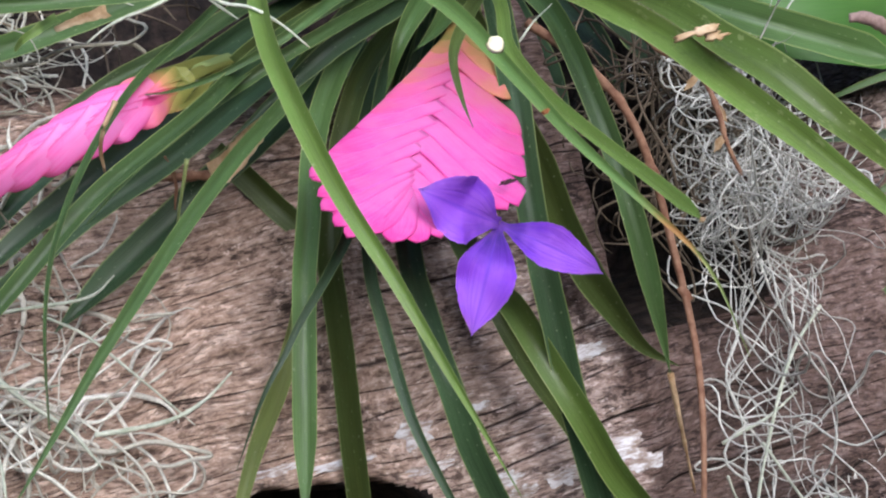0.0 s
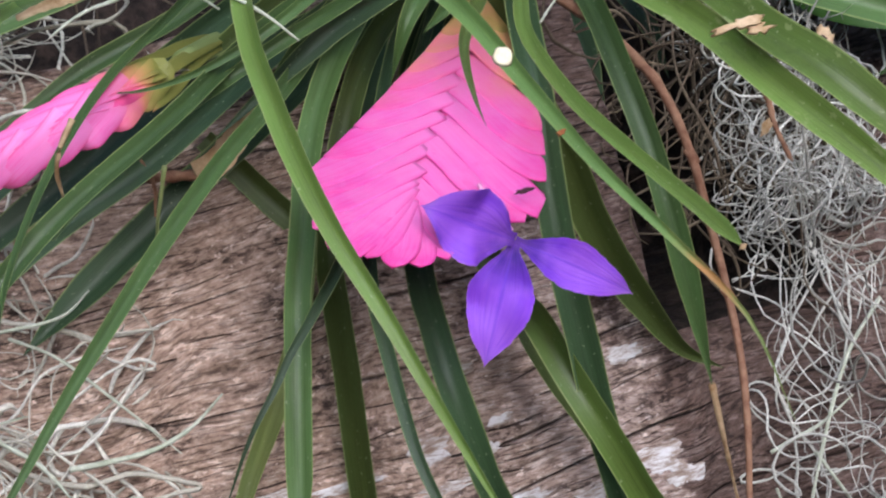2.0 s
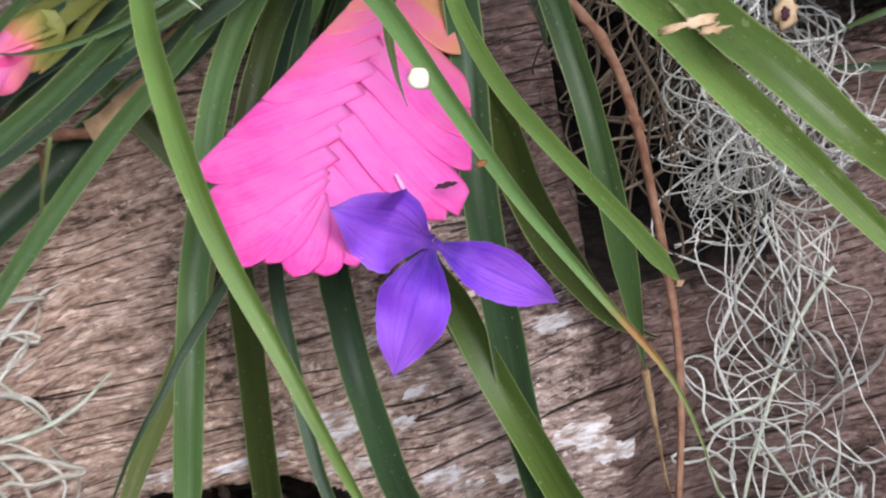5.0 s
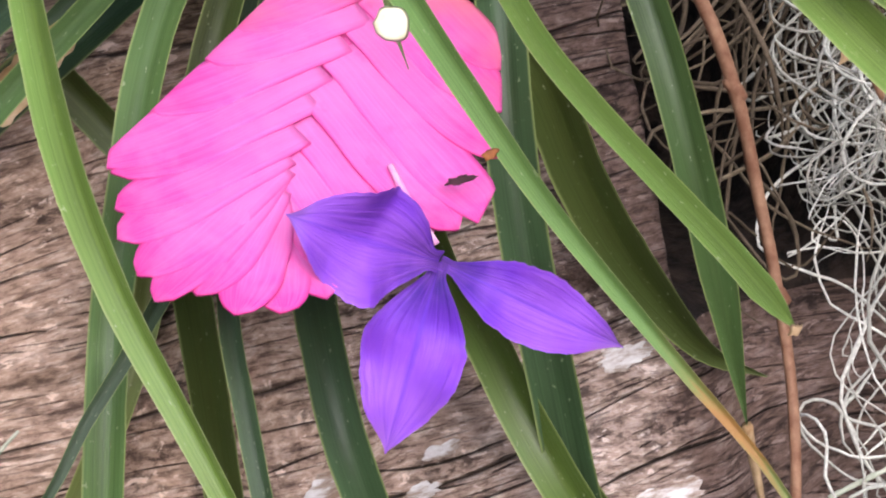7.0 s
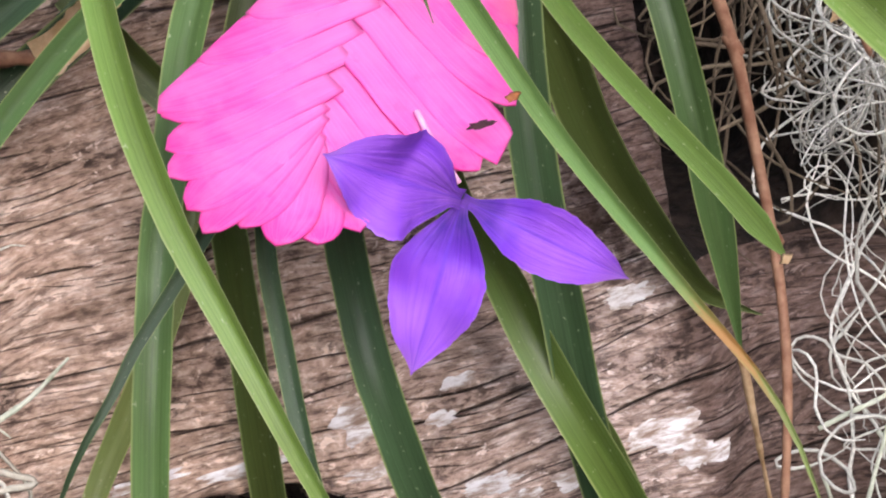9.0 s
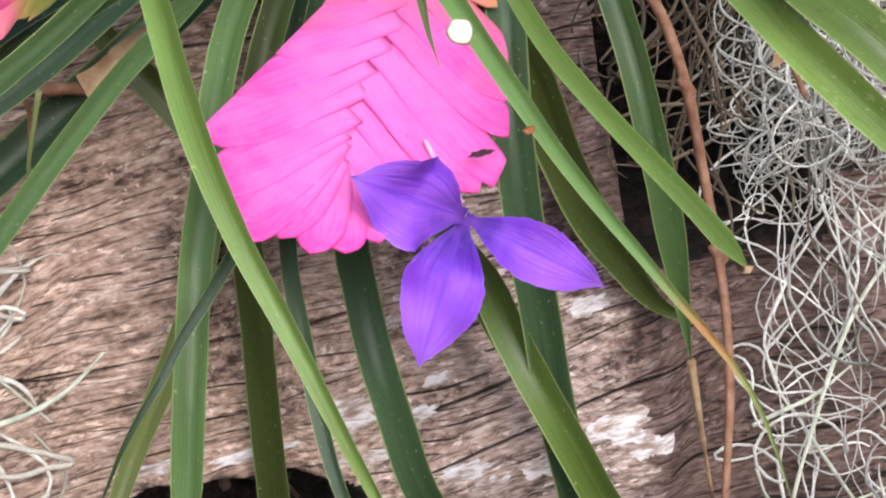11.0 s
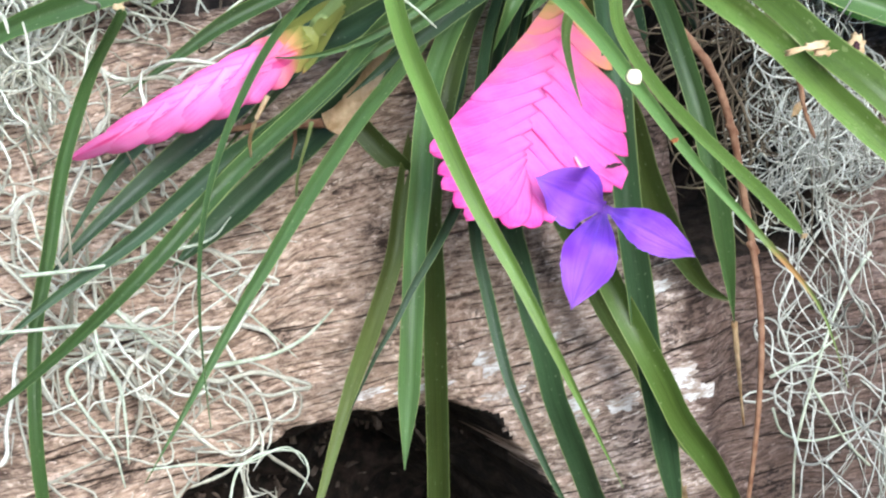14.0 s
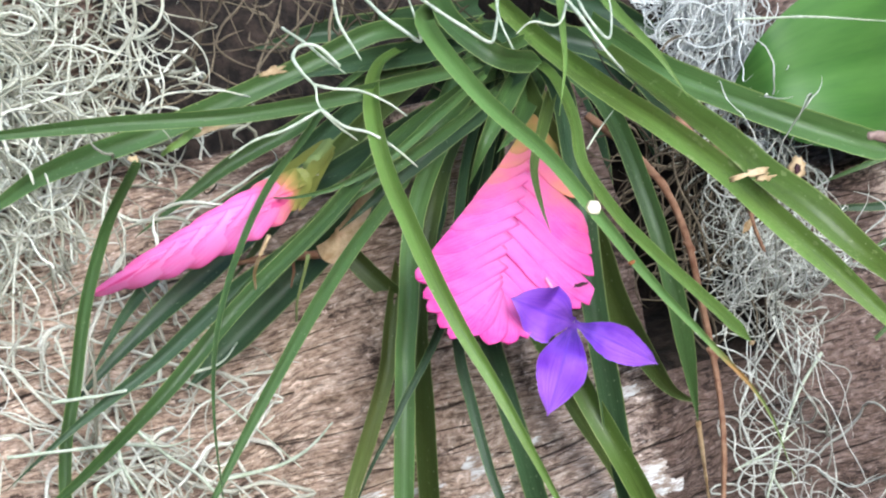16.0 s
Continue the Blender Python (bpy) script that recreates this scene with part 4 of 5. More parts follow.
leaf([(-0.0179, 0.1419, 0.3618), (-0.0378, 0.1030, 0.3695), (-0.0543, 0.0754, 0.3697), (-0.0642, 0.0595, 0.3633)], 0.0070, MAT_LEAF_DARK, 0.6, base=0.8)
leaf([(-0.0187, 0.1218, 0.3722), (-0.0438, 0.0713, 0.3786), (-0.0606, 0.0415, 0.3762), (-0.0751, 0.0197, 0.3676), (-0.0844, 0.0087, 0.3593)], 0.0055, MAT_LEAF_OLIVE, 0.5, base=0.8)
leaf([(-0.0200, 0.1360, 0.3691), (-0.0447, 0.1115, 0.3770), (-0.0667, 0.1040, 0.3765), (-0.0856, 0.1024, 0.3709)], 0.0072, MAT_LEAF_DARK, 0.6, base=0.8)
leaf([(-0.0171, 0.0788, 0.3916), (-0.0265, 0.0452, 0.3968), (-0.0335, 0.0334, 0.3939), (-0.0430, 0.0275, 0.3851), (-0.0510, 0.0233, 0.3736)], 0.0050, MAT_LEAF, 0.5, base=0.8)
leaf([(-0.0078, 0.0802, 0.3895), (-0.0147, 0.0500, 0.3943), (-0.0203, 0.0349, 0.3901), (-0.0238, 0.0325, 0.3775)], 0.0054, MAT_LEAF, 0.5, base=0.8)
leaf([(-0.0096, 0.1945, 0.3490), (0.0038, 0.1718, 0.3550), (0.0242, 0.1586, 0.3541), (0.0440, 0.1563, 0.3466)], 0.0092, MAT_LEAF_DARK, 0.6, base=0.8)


# ---- the flower spikes ----
# the flat paddle of the open spike: a place on it, its axes and the side that faces up
PADDLE_O, PADDLE_X = np.array((-0.0189, -0.0173, 0.3800)), np.array((0.9792, 0.1106, -0.1701))
PADDLE_Y, PADDLE_N = np.array((-0.0943, 0.9904, 0.1010)), np.array((0.1797, -0.0829, 0.9802))


def on_paddle(x, y, h=0.0):
    """A place on the paddle; x, y and the height h in millimetres. The paddle is thickest along its middle."""
    x, y, h = np.asarray(x, float), np.asarray(y, float), np.asarray(h, float)
    mid = np.interp(y, (-16, 0, 8, 26, 54, 66), (1, 0.5, 3, 8.5, 15.5, 18))
    h = h + 2.6 * np.exp(-((x - mid) / 11.0) ** 2)
    return PADDLE_O + (x[..., None] * PADDLE_X + y[..., None] * PADDLE_Y + h[..., None] * PADDLE_N) * 0.001


def bract_width(q):
    return (0.80 + 0.20 * math.sin(min(1, q / 0.5) * math.pi / 2)) * math.sqrt(max(0.004, 1 - max(0, (q - 0.62) / 0.38) ** 1.9))


def paddle_edge(y):
    """The two sides of the paddle at the height y, in millimetres."""
    return (np.interp(y, (-18, -12, -3, 6.6, 25, 36.5, 47.5, 59, 72), (-13, -14.5, -17.6, -17.6, -6.6, 0.4, 7, 13.2, 18)),
            np.interp(y, (-18, -9, -3, 2, 8, 15, 30, 42, 57, 70), (14, 18, 21.5, 24.5, 26.8, 27.4, 27.6, 26.2, 22.6, 20.5)))


def bract(foot, tip, width, lift, sign, parent, seed, bend=0.05, name="bract"):
    """A blunt bract that lies along the paddle; its lower edge stands free of the next one. All in millimetres."""
    rng = np.random.RandomState(seed)
    b, t = np.array(foot, float), np.array(tip, float) + 0.35 * rng.randn(2)
    width *= 0.92 + 0.16 * rng.rand()
    d = t - b
    out = np.array((-d[1], d[0])) / np.linalg.norm(d) * sign
    n, m = 22, 10
    q, u = np.linspace(0, 1, n), np.linspace(-0.5, 0.5, m + 1)
    arch = (bend + 0.03 * rng.randn()) * width
    line = b + d * q[:, None] + out * (arch * np.sin(q * math.pi) * (1 - 0.35 * q))[:, None]
    tan = np.gradient(line, axis=0)
    tan /= np.linalg.norm(tan, axis=1)[:, None]
    side = np.stack([-tan[:, 1], tan[:, 0]], -1)
    w = np.array([width * bract_width(v) for v in q]) * (1 + 0.05 * np.array([noise.noise((v * 5, seed * 1.7, 0)) for v in q]))
    flat = line[:, None] + side[:, None] * (w[:, None] * u)[:, :, None]
    # the upper bracts end flush with the straight sides of the paddle
    low, high = paddle_edge(flat[..., 1])
    loose = 0.45 + 0.3 * rng.rand() + 2.2 * np.clip((2 - flat[..., 1]) / 8, 0, 1)
    over, past = np.maximum(0, low - flat[..., 0]), np.maximum(0, flat[..., 0] - high)
    flat[..., 0] += over - loose * np.tanh(over / loose) - past + loose * np.tanh(past / loose)
    free = np.clip(0.5 + sign * u, 0, 1)
    stand = lift + 0.26 * free[None, :] ** 1.5 * (0.25 + 0.75 * q[:, None]) + 0.16 * np.cos(u * 2.9)[None, :] - 0.16
    stand = stand + 0.13 * np.array([[noise.noise((p[0] * 0.22, p[1] * 0.22, seed)) for p in r] for r in flat])
    stand = stand - 0.25 * np.clip((q - 0.85) / 0.15, 0, 1)[:, None] ** 2 - 0.45 * np.clip(1 - q / 0.3, 0, 1)[:, None]
    top = on_paddle(flat[..., 0], flat[..., 1], stand)
    under = top - PADDLE_N * 0.0003
    verts = np.vstack([top.reshape(-1, 3), under.reshape(-1, 3)])
    uvs = [(0.5 + a, v) for v in q for a in u] * 2
    half, row, faces = n * (m + 1), m + 1, []
    for i in range(n - 1):
        for j in range(m):
            a = i * row + j
            faces += [(a, a + 1, a + row + 1, a + row), (half + a, half + a + row, half + a + row + 1, half + a + 1)]
    ring = [i * row for i in range(n)] + [(n - 1) * row + j for j in range(1, row)] + [i * row + m for i in range(n - 2, -1, -1)] + list(range(m - 1, 0, -1))
    for i in range(len(ring)):
        a, e = ring[i], ring[(i + 1) % len(ring)]
        faces.append((a, e, half + e, half + a))
    return mesh_object(name, verts, faces, MAT_BRACT, parent, uvs)


def spread(places, steps, n):
    """n places evenly between the given ones, which stand at the given steps."""
    v = np.array(places, float)
    return np.stack([np.interp(range(n), steps, v[:, i]) for i in range(v.shape[1])], -1)


def spike_one():
    stem = [on_paddle(x, y, h) for x, y, h in ((24, 104, -16), (22, 84, -6), (18, 64, -2.4), (13, 44, -2.4), (8, 26, -2.6), (3, 10, -2.8), (0, -4, -3))]
    sp = tube("flower_spike", stem, lambda q: 0.0034 - 0.0022 * q, MAT_BRACT, PLANT, 8, 30, label="pink paddle-shaped flower spike with overlapping bracts")
    # the pulpy middle of the paddle, under the bracts
    rows, cols = np.linspace(62, -7, 24), np.linspace(0.1, 0.9, 10)
    x = np.stack([low + (high - low) * cols for low, high in (paddle_edge(y) for y in rows)])
    core = on_paddle(x, rows[:, None] + 0 * x, -1.5 + 0 * x)
    grid = [(i * 10 + j, i * 10 + j + 1, i * 10 + j + 11, i * 10 + j + 10) for i in range(23) for j in range(9)]
    mesh_object("spike_body", np.vstack([core.reshape(-1, 3), core.reshape(-1, 3) - PADDLE_N * 0.001]), grid + [tuple(v + 240 for v in f[::-1]) for f in grid], MAT_BRACT, sp, [(0.5, 0.35)] * 480)
    steps = (0, 2, 4, 6, 8, 9, 10, 11, 12, 13, 14, 15, 16)
    left = np.hstack([spread([(19, 72), (15.5, 57), (13, 46), (10, 34), (5.2, 23), (4.2, 18), (3.0, 12), (1.4, 8.4), (0.8, 6.4), (0.4, 4.8), (0.2, 2.6), (0.3, 0.6), (0.8, 0.8)], steps, 17),
                      spread([(13, 59), (6.5, 47.5), (0, 36.5), (-7, 25), (-17.2, 6.6), (-17.4, 2.6), (-16.6, -1.9), (-15.4, -6.7), (-13.6, -11.3), (-10.9, -15.6), (-6.4, -14.8), (-2.4, -16.9), (3.4, -15.4)], steps, 17),
                      np.interp(range(17), (0, 3, 7, 12, 16), (6.0, 7.2, 8.2, 7.4, 7.2))[:, None]])
    steps = (0, 2, 3, 5, 6, 7, 8, 9, 10, 11)
    right = np.hstack([spread([(19, 68), (15, 55), (13, 45), (9.6, 33), (8, 26), (5.7, 20), (4, 14.8), (2.7, 9.4), (1.8, 5.8), (1.2, 3.2)], steps, 12),
                       spread([(22, 57), (26, 42), (27.2, 30), (27, 15), (25.6, 5), (22.3, 0.4), (18.4, -3.2), (14.2, -7.6), (10.8, -10.9), (7.6, -12.8)], steps, 12),
                       np.interp(range(12), (0, 3, 7, 11), (6.5, 9.5, 9.0, 7.2))[:, None]])
    for sign, rows, first in ((-1, left, 100), (1, right, 130)):
        for k, (bx, by, tx, ty, w) in enumerate(rows):
            if ty > 4:
                tx, ty = tx + 0.13 * (tx - bx), ty + 0.13 * (ty - by)
            bract((bx, by), (tx, ty), w, 1.5 * (1 - (k + 0.5 * (sign > 0)) / len(rows)) - 0.5 - 0.5 * (ty < -2 and tx > 2), -sign, sp, first + k)
    return sp


SPIKE = spike_one()


def petal(base, middle, tip, width, curl, seed, face):
    b, c, t = (np.array(v, float) for v in (base, middle, tip))
    out = np.array(face, float)
    pts = [b, b + (c - b) * 0.55 + out * curl * 0.6, c + out * curl, c + (t - c) * 0.6 + out * curl * 0.7, t]

    def w(q):
        return width * max(0.20 * (1 - q) ** 1.5, math.sin(math.pi * q ** 0.92) ** 1.25 * (1.02 - 0.02 * q))

    return ribbon("petal", pts, w, MAT_PETAL, SPIKE, fold=0.22, cup=0.08, thick=0.0003, n=40, m=16, face=face, metres=False, wave=0.11, ragged=0.06, seed=seed, label="violet petal")


petal((0.0016, -0.0190, 0.3754), (-0.0063, -0.0226, 0.3813), (-0.0146, -0.0255, 0.3871), 0.0138, 0.0014, 4, (-0.1, -0.8, 0.6))
petal((0.0016, -0.0188, 0.3752), (0.0119, -0.0194, 0.3701), (0.0230, -0.0201, 0.3646), 0.0088, 0.0030, 2, (0.15, -0.8, 0.6))
petal((0.0016, -0.0188, 0.3752), (-0.0009, -0.0251, 0.3663), (-0.0037, -0.0320, 0.3567), 0.0120, 0.0018, 3, (-0.05, -0.88, 0.45))
tube("petal_tube", [(-0.0052, -0.0080, 0.3800), (-0.0024, -0.0130, 0.3786), (0.0008, -0.0166, 0.3758)], lambda q: 0.0004 + 0.0002 * q, MAT_THROAT, SPIKE, 8, 10, label="pale pink flower throat")


def spike_two():
    """A slim closed spike: a cone with two rows of flat-lying bracts."""
    line = [(-0.0658, 0.0167, 0.3882), (-0.0726, 0.0060, 0.3888), (-0.0808, -0.0027, 0.3882), (-0.0908, -0.0084, 0.3847), (-0.1026, -0.0099, 0.3778), (-0.1162, -0.0064, 0.3667)]
    n = 61
    axis = curve_points(line, n)
    half = [h * 0.0001 for h in (26, 42, 44, 37, 24, 2)]
    wide = np.interp(np.linspace(0, 1, n), np.linspace(0, 1, 6), half)
    sp = tube("flower_spike", line, lambda q: 0.80 * float(np.interp(q, np.linspace(0, 1, n), wide)), MAT_BRACT_SLIM, PLANT, 14, 40, label="slender pink flower spike still closed, lime at its foot")
    run = axis[-1] - axis[0]
    side = np.cross(run, FACE)
    side /= np.linalg.norm(side)

    def skin(q, v, lift):
        q = min(max(q, 0.0), 1.0)
        c = np.array([np.interp(q, np.linspace(0, 1, n), axis[:, i]) for i in range(3)])
        w = float(np.interp(q, np.linspace(0, 1, n), wide))
        return c + side * v * w + FACE * (w * 0.80 * math.sqrt(max(0, 1 - v * v)) + lift)

    # the upper row lies close along the spike, the lower row shows its broad flanks
    for sign, count, first, gap, long, root in ((1, 6, 0.28, 0.143, 0.48, 0.05), (-1, 8, 0.15, 0.120, 0.27, 0.45)):
        for k in range(count):
            end = min(0.995, first + gap * k)
            start = end - long
            lift = 0.0007 - 0.00005 * k
            v = [root + (1.0 * sign - root) * f for f in (0.0, 0.45, 0.75, 0.9, 1.02)]
            pts = [skin(start, v[0], lift), skin(start + 0.30 * long, v[1], lift), skin(end - 0.35 * long, v[2], lift), skin(end - 0.15 * long, v[3], lift * 0.7), skin(end, v[4], 0.0002)]
            w = (1.35 if sign < 0 else 1.0) * float(np.interp(min(1, end - 0.08), np.linspace(0, 1, n), wide)) + 0.0008
            ribbon("bract", pts, lambda q, w=w: w * bract_width(q), MAT_BRACT_SLIM, sp, cup=-0.12 if sign > 0 else -0.34, thick=0.00025, n=18, m=8, face=FACE + side * sign * 0.5, metres=False, wave=0.02, ragged=0.02, seed=160 + 20 * (sign > 0) + k)
    ribbon("bract", [(-0.0587, 0.0548, 0.3753), (-0.0616, 0.0353, 0.3829), (-0.0641, 0.0194, 0.3886), (-0.0666, 0.0098, 0.3905)], lambda q: 0.0030 * bract_width(q), MAT_BRACT_SLIM, sp, cup=-0.4, thick=0.0004, n=14, m=8, metres=False, seed=301)
    ribbon("bract", [(-0.0592, 0.0503, 0.3755), (-0.0616, 0.0286, 0.3833), (-0.0638, 0.0176, 0.3844), (-0.0660, 0.0042, 0.3877)], lambda q: 0.0021 * bract_width(q), MAT_BRACT_SLIM, sp, cup=-0.4, thick=0.0004, n=14, m=8, metres=False, seed=302)
    ribbon("bract", [(-0.0610, 0.0522, 0.3762), (-0.0648, 0.0350, 0.3840), (-0.0686, 0.0243, 0.3873), (-0.0722, 0.0133, 0.3917)], lambda q: 0.0021 * bract_width(q), MAT_BRACT_SLIM, sp, cup=-0.4, thick=0.0004, n=14, m=8, metres=False, seed=303)
    tube("stem", [(-0.0518, 0.1089, 0.3533), (-0.0558, 0.0875, 0.3606), (-0.0597, 0.0553, 0.3741), (-0.0642, 0.0282, 0.3842)], lambda q: 0.0016 + 0.0006 * q, MAT_LEAF_LIME, sp, 10, 16, label="lime flower stem")
    return sp


spike_two()


# ---- hanging moss ----
def moss(name, label, mat, count, region, seed, length=(0.03, 0.08), radius=(0.00025, 0.0005), down=0.5, curl=1.0, sides=5, n=16, cap=0.06, keep=None, fork=0.0):
    """Tangled curly strands over a patch of the log. region: function of a random generator giving s, th, h.
    keep: the stretch s0, s1, th0, th1 that the strands turn back to. fork: the mean count of side shoots."""
    rng = np.random.RandomState(seed)
    V, Fc, base = [], [], 0
    shoots = []
    k = 0
    while k < count or shoots:
        if shoots:
            p, d, L, r0 = shoots.pop()
            main = False
        else:
            k += 1
            main = True
            s, th, h = region(rng)
            p = log_place(np.array([s]), np.array([th]), np.array([h]))[0]
            L = rng.uniform(*length)
            r0 = rng.uniform(*radius)
            d = rng.randn(3)
            d[2] -= down * 2
            d /= np.linalg.norm(d)
        step = L / n
        ax = rng.randn(3)
        ax /= np.linalg.norm(ax)
        k0 = curl * rng.uniform(20, 130) * rng.choice((-1, 1))
        c = [p]
        for i in range(n - 1):
            a = k0 * step
            d = d * math.cos(a) + np.cross(ax, d) * math.sin(a) + ax * (ax @ d) * (1 - math.cos(a))
            d = d + np.array((0, 0, -down * step * 14)) + rng.randn(3) * 0.10
            if keep:
                s, th = p @ AXIS, math.degrees(math.atan2(p[2] - LOG_Z, LOG_V - p @ ACROSS))
                d = d + AXIS * (0.4 * (s < keep[0]) - 0.4 * (s > keep[1])) + np.array((0, 0, 0.4 * (th < keep[2]) - 0.4 * (th > keep[3])))
            d /= np.linalg.norm(d)
            ax = ax + rng.randn(3) * 0.22
            ax /= np.linalg.norm(ax)
            if rng.rand() < 0.05:
                k0 = curl * rng.uniform(20, 130) * rng.choice((-1, 1))
            p = p + d * step
            v, z = p @ ACROSS - LOG_V, p[2] - LOG_Z
            r = math.hypot(v, z)
            if r < LOG_R + 0.0015:
                f = (LOG_R + 0.0015) / r
                p = p + ACROSS * v * (f - 1) + np.array((0, 0, z * (f - 1)))
            if r > LOG_R + cap:
                f = (LOG_R + cap) / r
                p = p + ACROSS * v * (f - 1) + np.array((0, 0, z * (f - 1)))
            c.append(p)
            if main and rng.rand() < fork / n:
                shoots.append((p, d + rng.randn(3) * 0.5, L * rng.uniform(0.25, 0.5), r0 * 0.85))
        g = np.linspace(0, 1, n)
        rad = r0 * (0.25 + 0.75 * np.minimum(1, 7 * np.minimum(g, 1 - g))) * (1 - 0.4 * g) * (1 + 0.3 * (rng.rand(n) - 0.5))
        v, f = tube_arrays(np.array(c), rad, sides, base)
        V.append(v)
        Fc.append(f)
        base += len(v)
    ob = mesh_object(name, np.vstack(V), np.vstack(Fc).tolist(), mat)
    return tagged(ob, label, "moss", kind="stuff")


def mound(s0, sw, t0, tw, h):
    def pick(g):
        a, b = g.randn() * 0.5, g.randn() * 0.5
        return s0 + sw * a, t0 + tw * b, 0.002 + h * max(0.0, 1 - 0.5 * (a * a + b * b)) * g.rand()
    return pick


THICK = dict(length=(0.05, 0.12), radius=(0.00026, 0.00078), curl=1.0, n=34)
FINE = dict(radius=(0.00013, 0.00038), n=30)
HEAP = (-0.20, -0.052, 57, 112)
moss("hanging_moss", "cream curly moss strands heaped on the log", MAT_MOSS_HEAP, 1050, mound(-0.123, 0.046, 75.8, 17, 0.025), 1, cap=0.036, length=(0.03, 0.09), radius=(0.00020, 0.00068), curl=1.3, n=26, keep=HEAP, fork=0.25)
moss("hanging_moss", "tangled cream moss hanging down the log", MAT_MOSS_WARM, 66, mound(-0.129, 0.027, 53.3, 17, 0.012), 2, cap=0.016, fork=0.5, **THICK)
moss("hanging_moss", "sparse cream moss strands trailing over wood", MAT_MOSS_WARM, 30, mound(-0.114, 0.027, 41.4, 9, 0.008), 3, cap=0.010, down=0.3, fork=0.7, **THICK)
moss("hanging_moss", "pale forked moss strands under the slim spike", MAT_MOSS_WARM, 36, mound(-0.094, 0.024, 46, 10, 0.010), 10, cap=0.014, down=0.35, keep=(-0.15, -0.068, 36, 58), fork=0.9, **THICK)
moss("hanging_moss", "dense ball of silvery curly moss", MAT_MOSS_COOL, 135, mound(0.0865, 0.013, 50, 7, 0.028), 4, down=0.6, length=(0.035, 0.085), curl=1.2, keep=(0.070, 0.103, 43, 56), fork=0.3, **FINE)
moss("hanging_moss", "silvery moss strands hanging down the wood", MAT_MOSS_COOL, 27, mound(0.083, 0.011, 44, 8, 0.016), 5, down=1.7, length=(0.07, 0.15), radius=(0.00015, 0.00042), curl=0.6, n=36, keep=(0.070, 0.098, 18, 60), fork=0.9)
moss("hanging_moss", "pale knotted moss low on the wood", MAT_MOSS_COOL, 15, mound(0.080, 0.020, 27, 6, 0.010), 11, down=0.3, length=(0.04, 0.10), radius=(0.00018, 0.00045), curl=1.2, n=34, keep=(0.060, 0.112, 16, 33), fork=0.9)
moss("hanging_moss", "pale moss tuft above the plant", MAT_MOSS_BRIGHT, 360, mound(0.093, 0.009, 65, 6, 0.034), 6, cap=0.045, down=1.1, length=(0.02, 0.045), radius=(0.00018, 0.00042), curl=0.9, n=22, keep=(0.080, 0.100, 57, 80), fork=0.2)
moss("hanging_moss", "curly cream moss at the edge of the hollow", MAT_MOSS_WARM, 27, mound(-0.0835, 0.022, 31, 3.5, 0.012), 9, down=0.4, length=(0.025, 0.06), radius=(0.00028, 0.00055), curl=1.7, n=30)
# brown fibres with the shade put into their colour
moss("hanging_moss", "dry brown moss fibres, coloured darker for the shade", MAT_MOSS_BROWN_SHADE, 110, mound(-0.022, 0.07, 75.8, 10, 0.02), 7, curl=0.6)
moss("hanging_moss", "dry brown moss fibres, shade-dark, behind the silver moss", MAT_MOSS_BROWN_SHADE, 100, mound(0.074, 0.018, 53, 8, 0.010), 8, curl=0.6, cap=0.014, keep=(0.052, 0.096, 40, 60))


def strand(pts, r=0.0007, seed=0):
    ob = tube("moss_strand", pts, lambda q: 0.8 * r * (1 - 0.6 * q ** 3), MAT_STRAND, None, 6, 34, 0.3, seed)
    return tagged(ob, "pale scurfy moss strand lying over the leaves", "moss strand", "loose moss strands")


strand([(-0.0732, 0.0465, 0.4136), (-0.0662, 0.0358, 0.4157), (-0.0617, 0.0291, 0.4161), (-0.0564, 0.0263, 0.4141)], 0.00050, 1)
strand([(-0.0578, 0.0265, 0.4158), (-0.0639, 0.0299, 0.4192), (-0.0676, 0.0285, 0.4199), (-0.0692, 0.0237, 0.4196), (-0.0666, 0.0191, 0.4181), (-0.0633, 0.0156, 0.4166), (-0.0626, 0.0127, 0.4144), (-0.0613, 0.0102, 0.4135)], 0.00065, 2)
strand([(-0.0637, 0.0164, 0.4167), (-0.0589, 0.0154, 0.4165), (-0.0521, 0.0173, 0.4149), (-0.0452, 0.0160, 0.4125), (-0.0407, 0.0154, 0.4096)], 0.00050, 3)
strand([(-0.0616, 0.0091, 0.4146), (-0.0557, 0.0061, 0.4120), (-0.0495, 0.0038, 0.4120), (-0.0434, 0.0020, 0.4093), (-0.0377, 0.0014, 0.4045)], 0.00050, 4)
strand([(-0.0618, 0.0091, 0.4147), (-0.0571, 0.0068, 0.4114), (-0.0524, 0.0060, 0.4082)], 0.00050, 5)
strand([(-0.0618, 0.0086, 0.4145), (-0.0652, 0.0059, 0.4136), (-0.0703, 0.0029, 0.4119), (-0.0758, 0.0028, 0.4096), (-0.0796, 0.0011, 0.4078), (-0.0827, -0.0006, 0.4057)], 0.00050, 6)
strand([(-0.0612, 0.0585, 0.4187), (-0.0588, 0.0412, 0.4193), (-0.0560, 0.0353, 0.4179), (-0.0526, 0.0309, 0.4151)], 0.00058, 7)
strand([(-0.0551, 0.0538, 0.4219), (-0.0477, 0.0416, 0.4214), (-0.0418, 0.0378, 0.4194), (-0.0385, 0.0358, 0.4182), (-0.0394, 0.0445, 0.4184), (-0.0422, 0.0568, 0.4191)], 0.00065, 8)
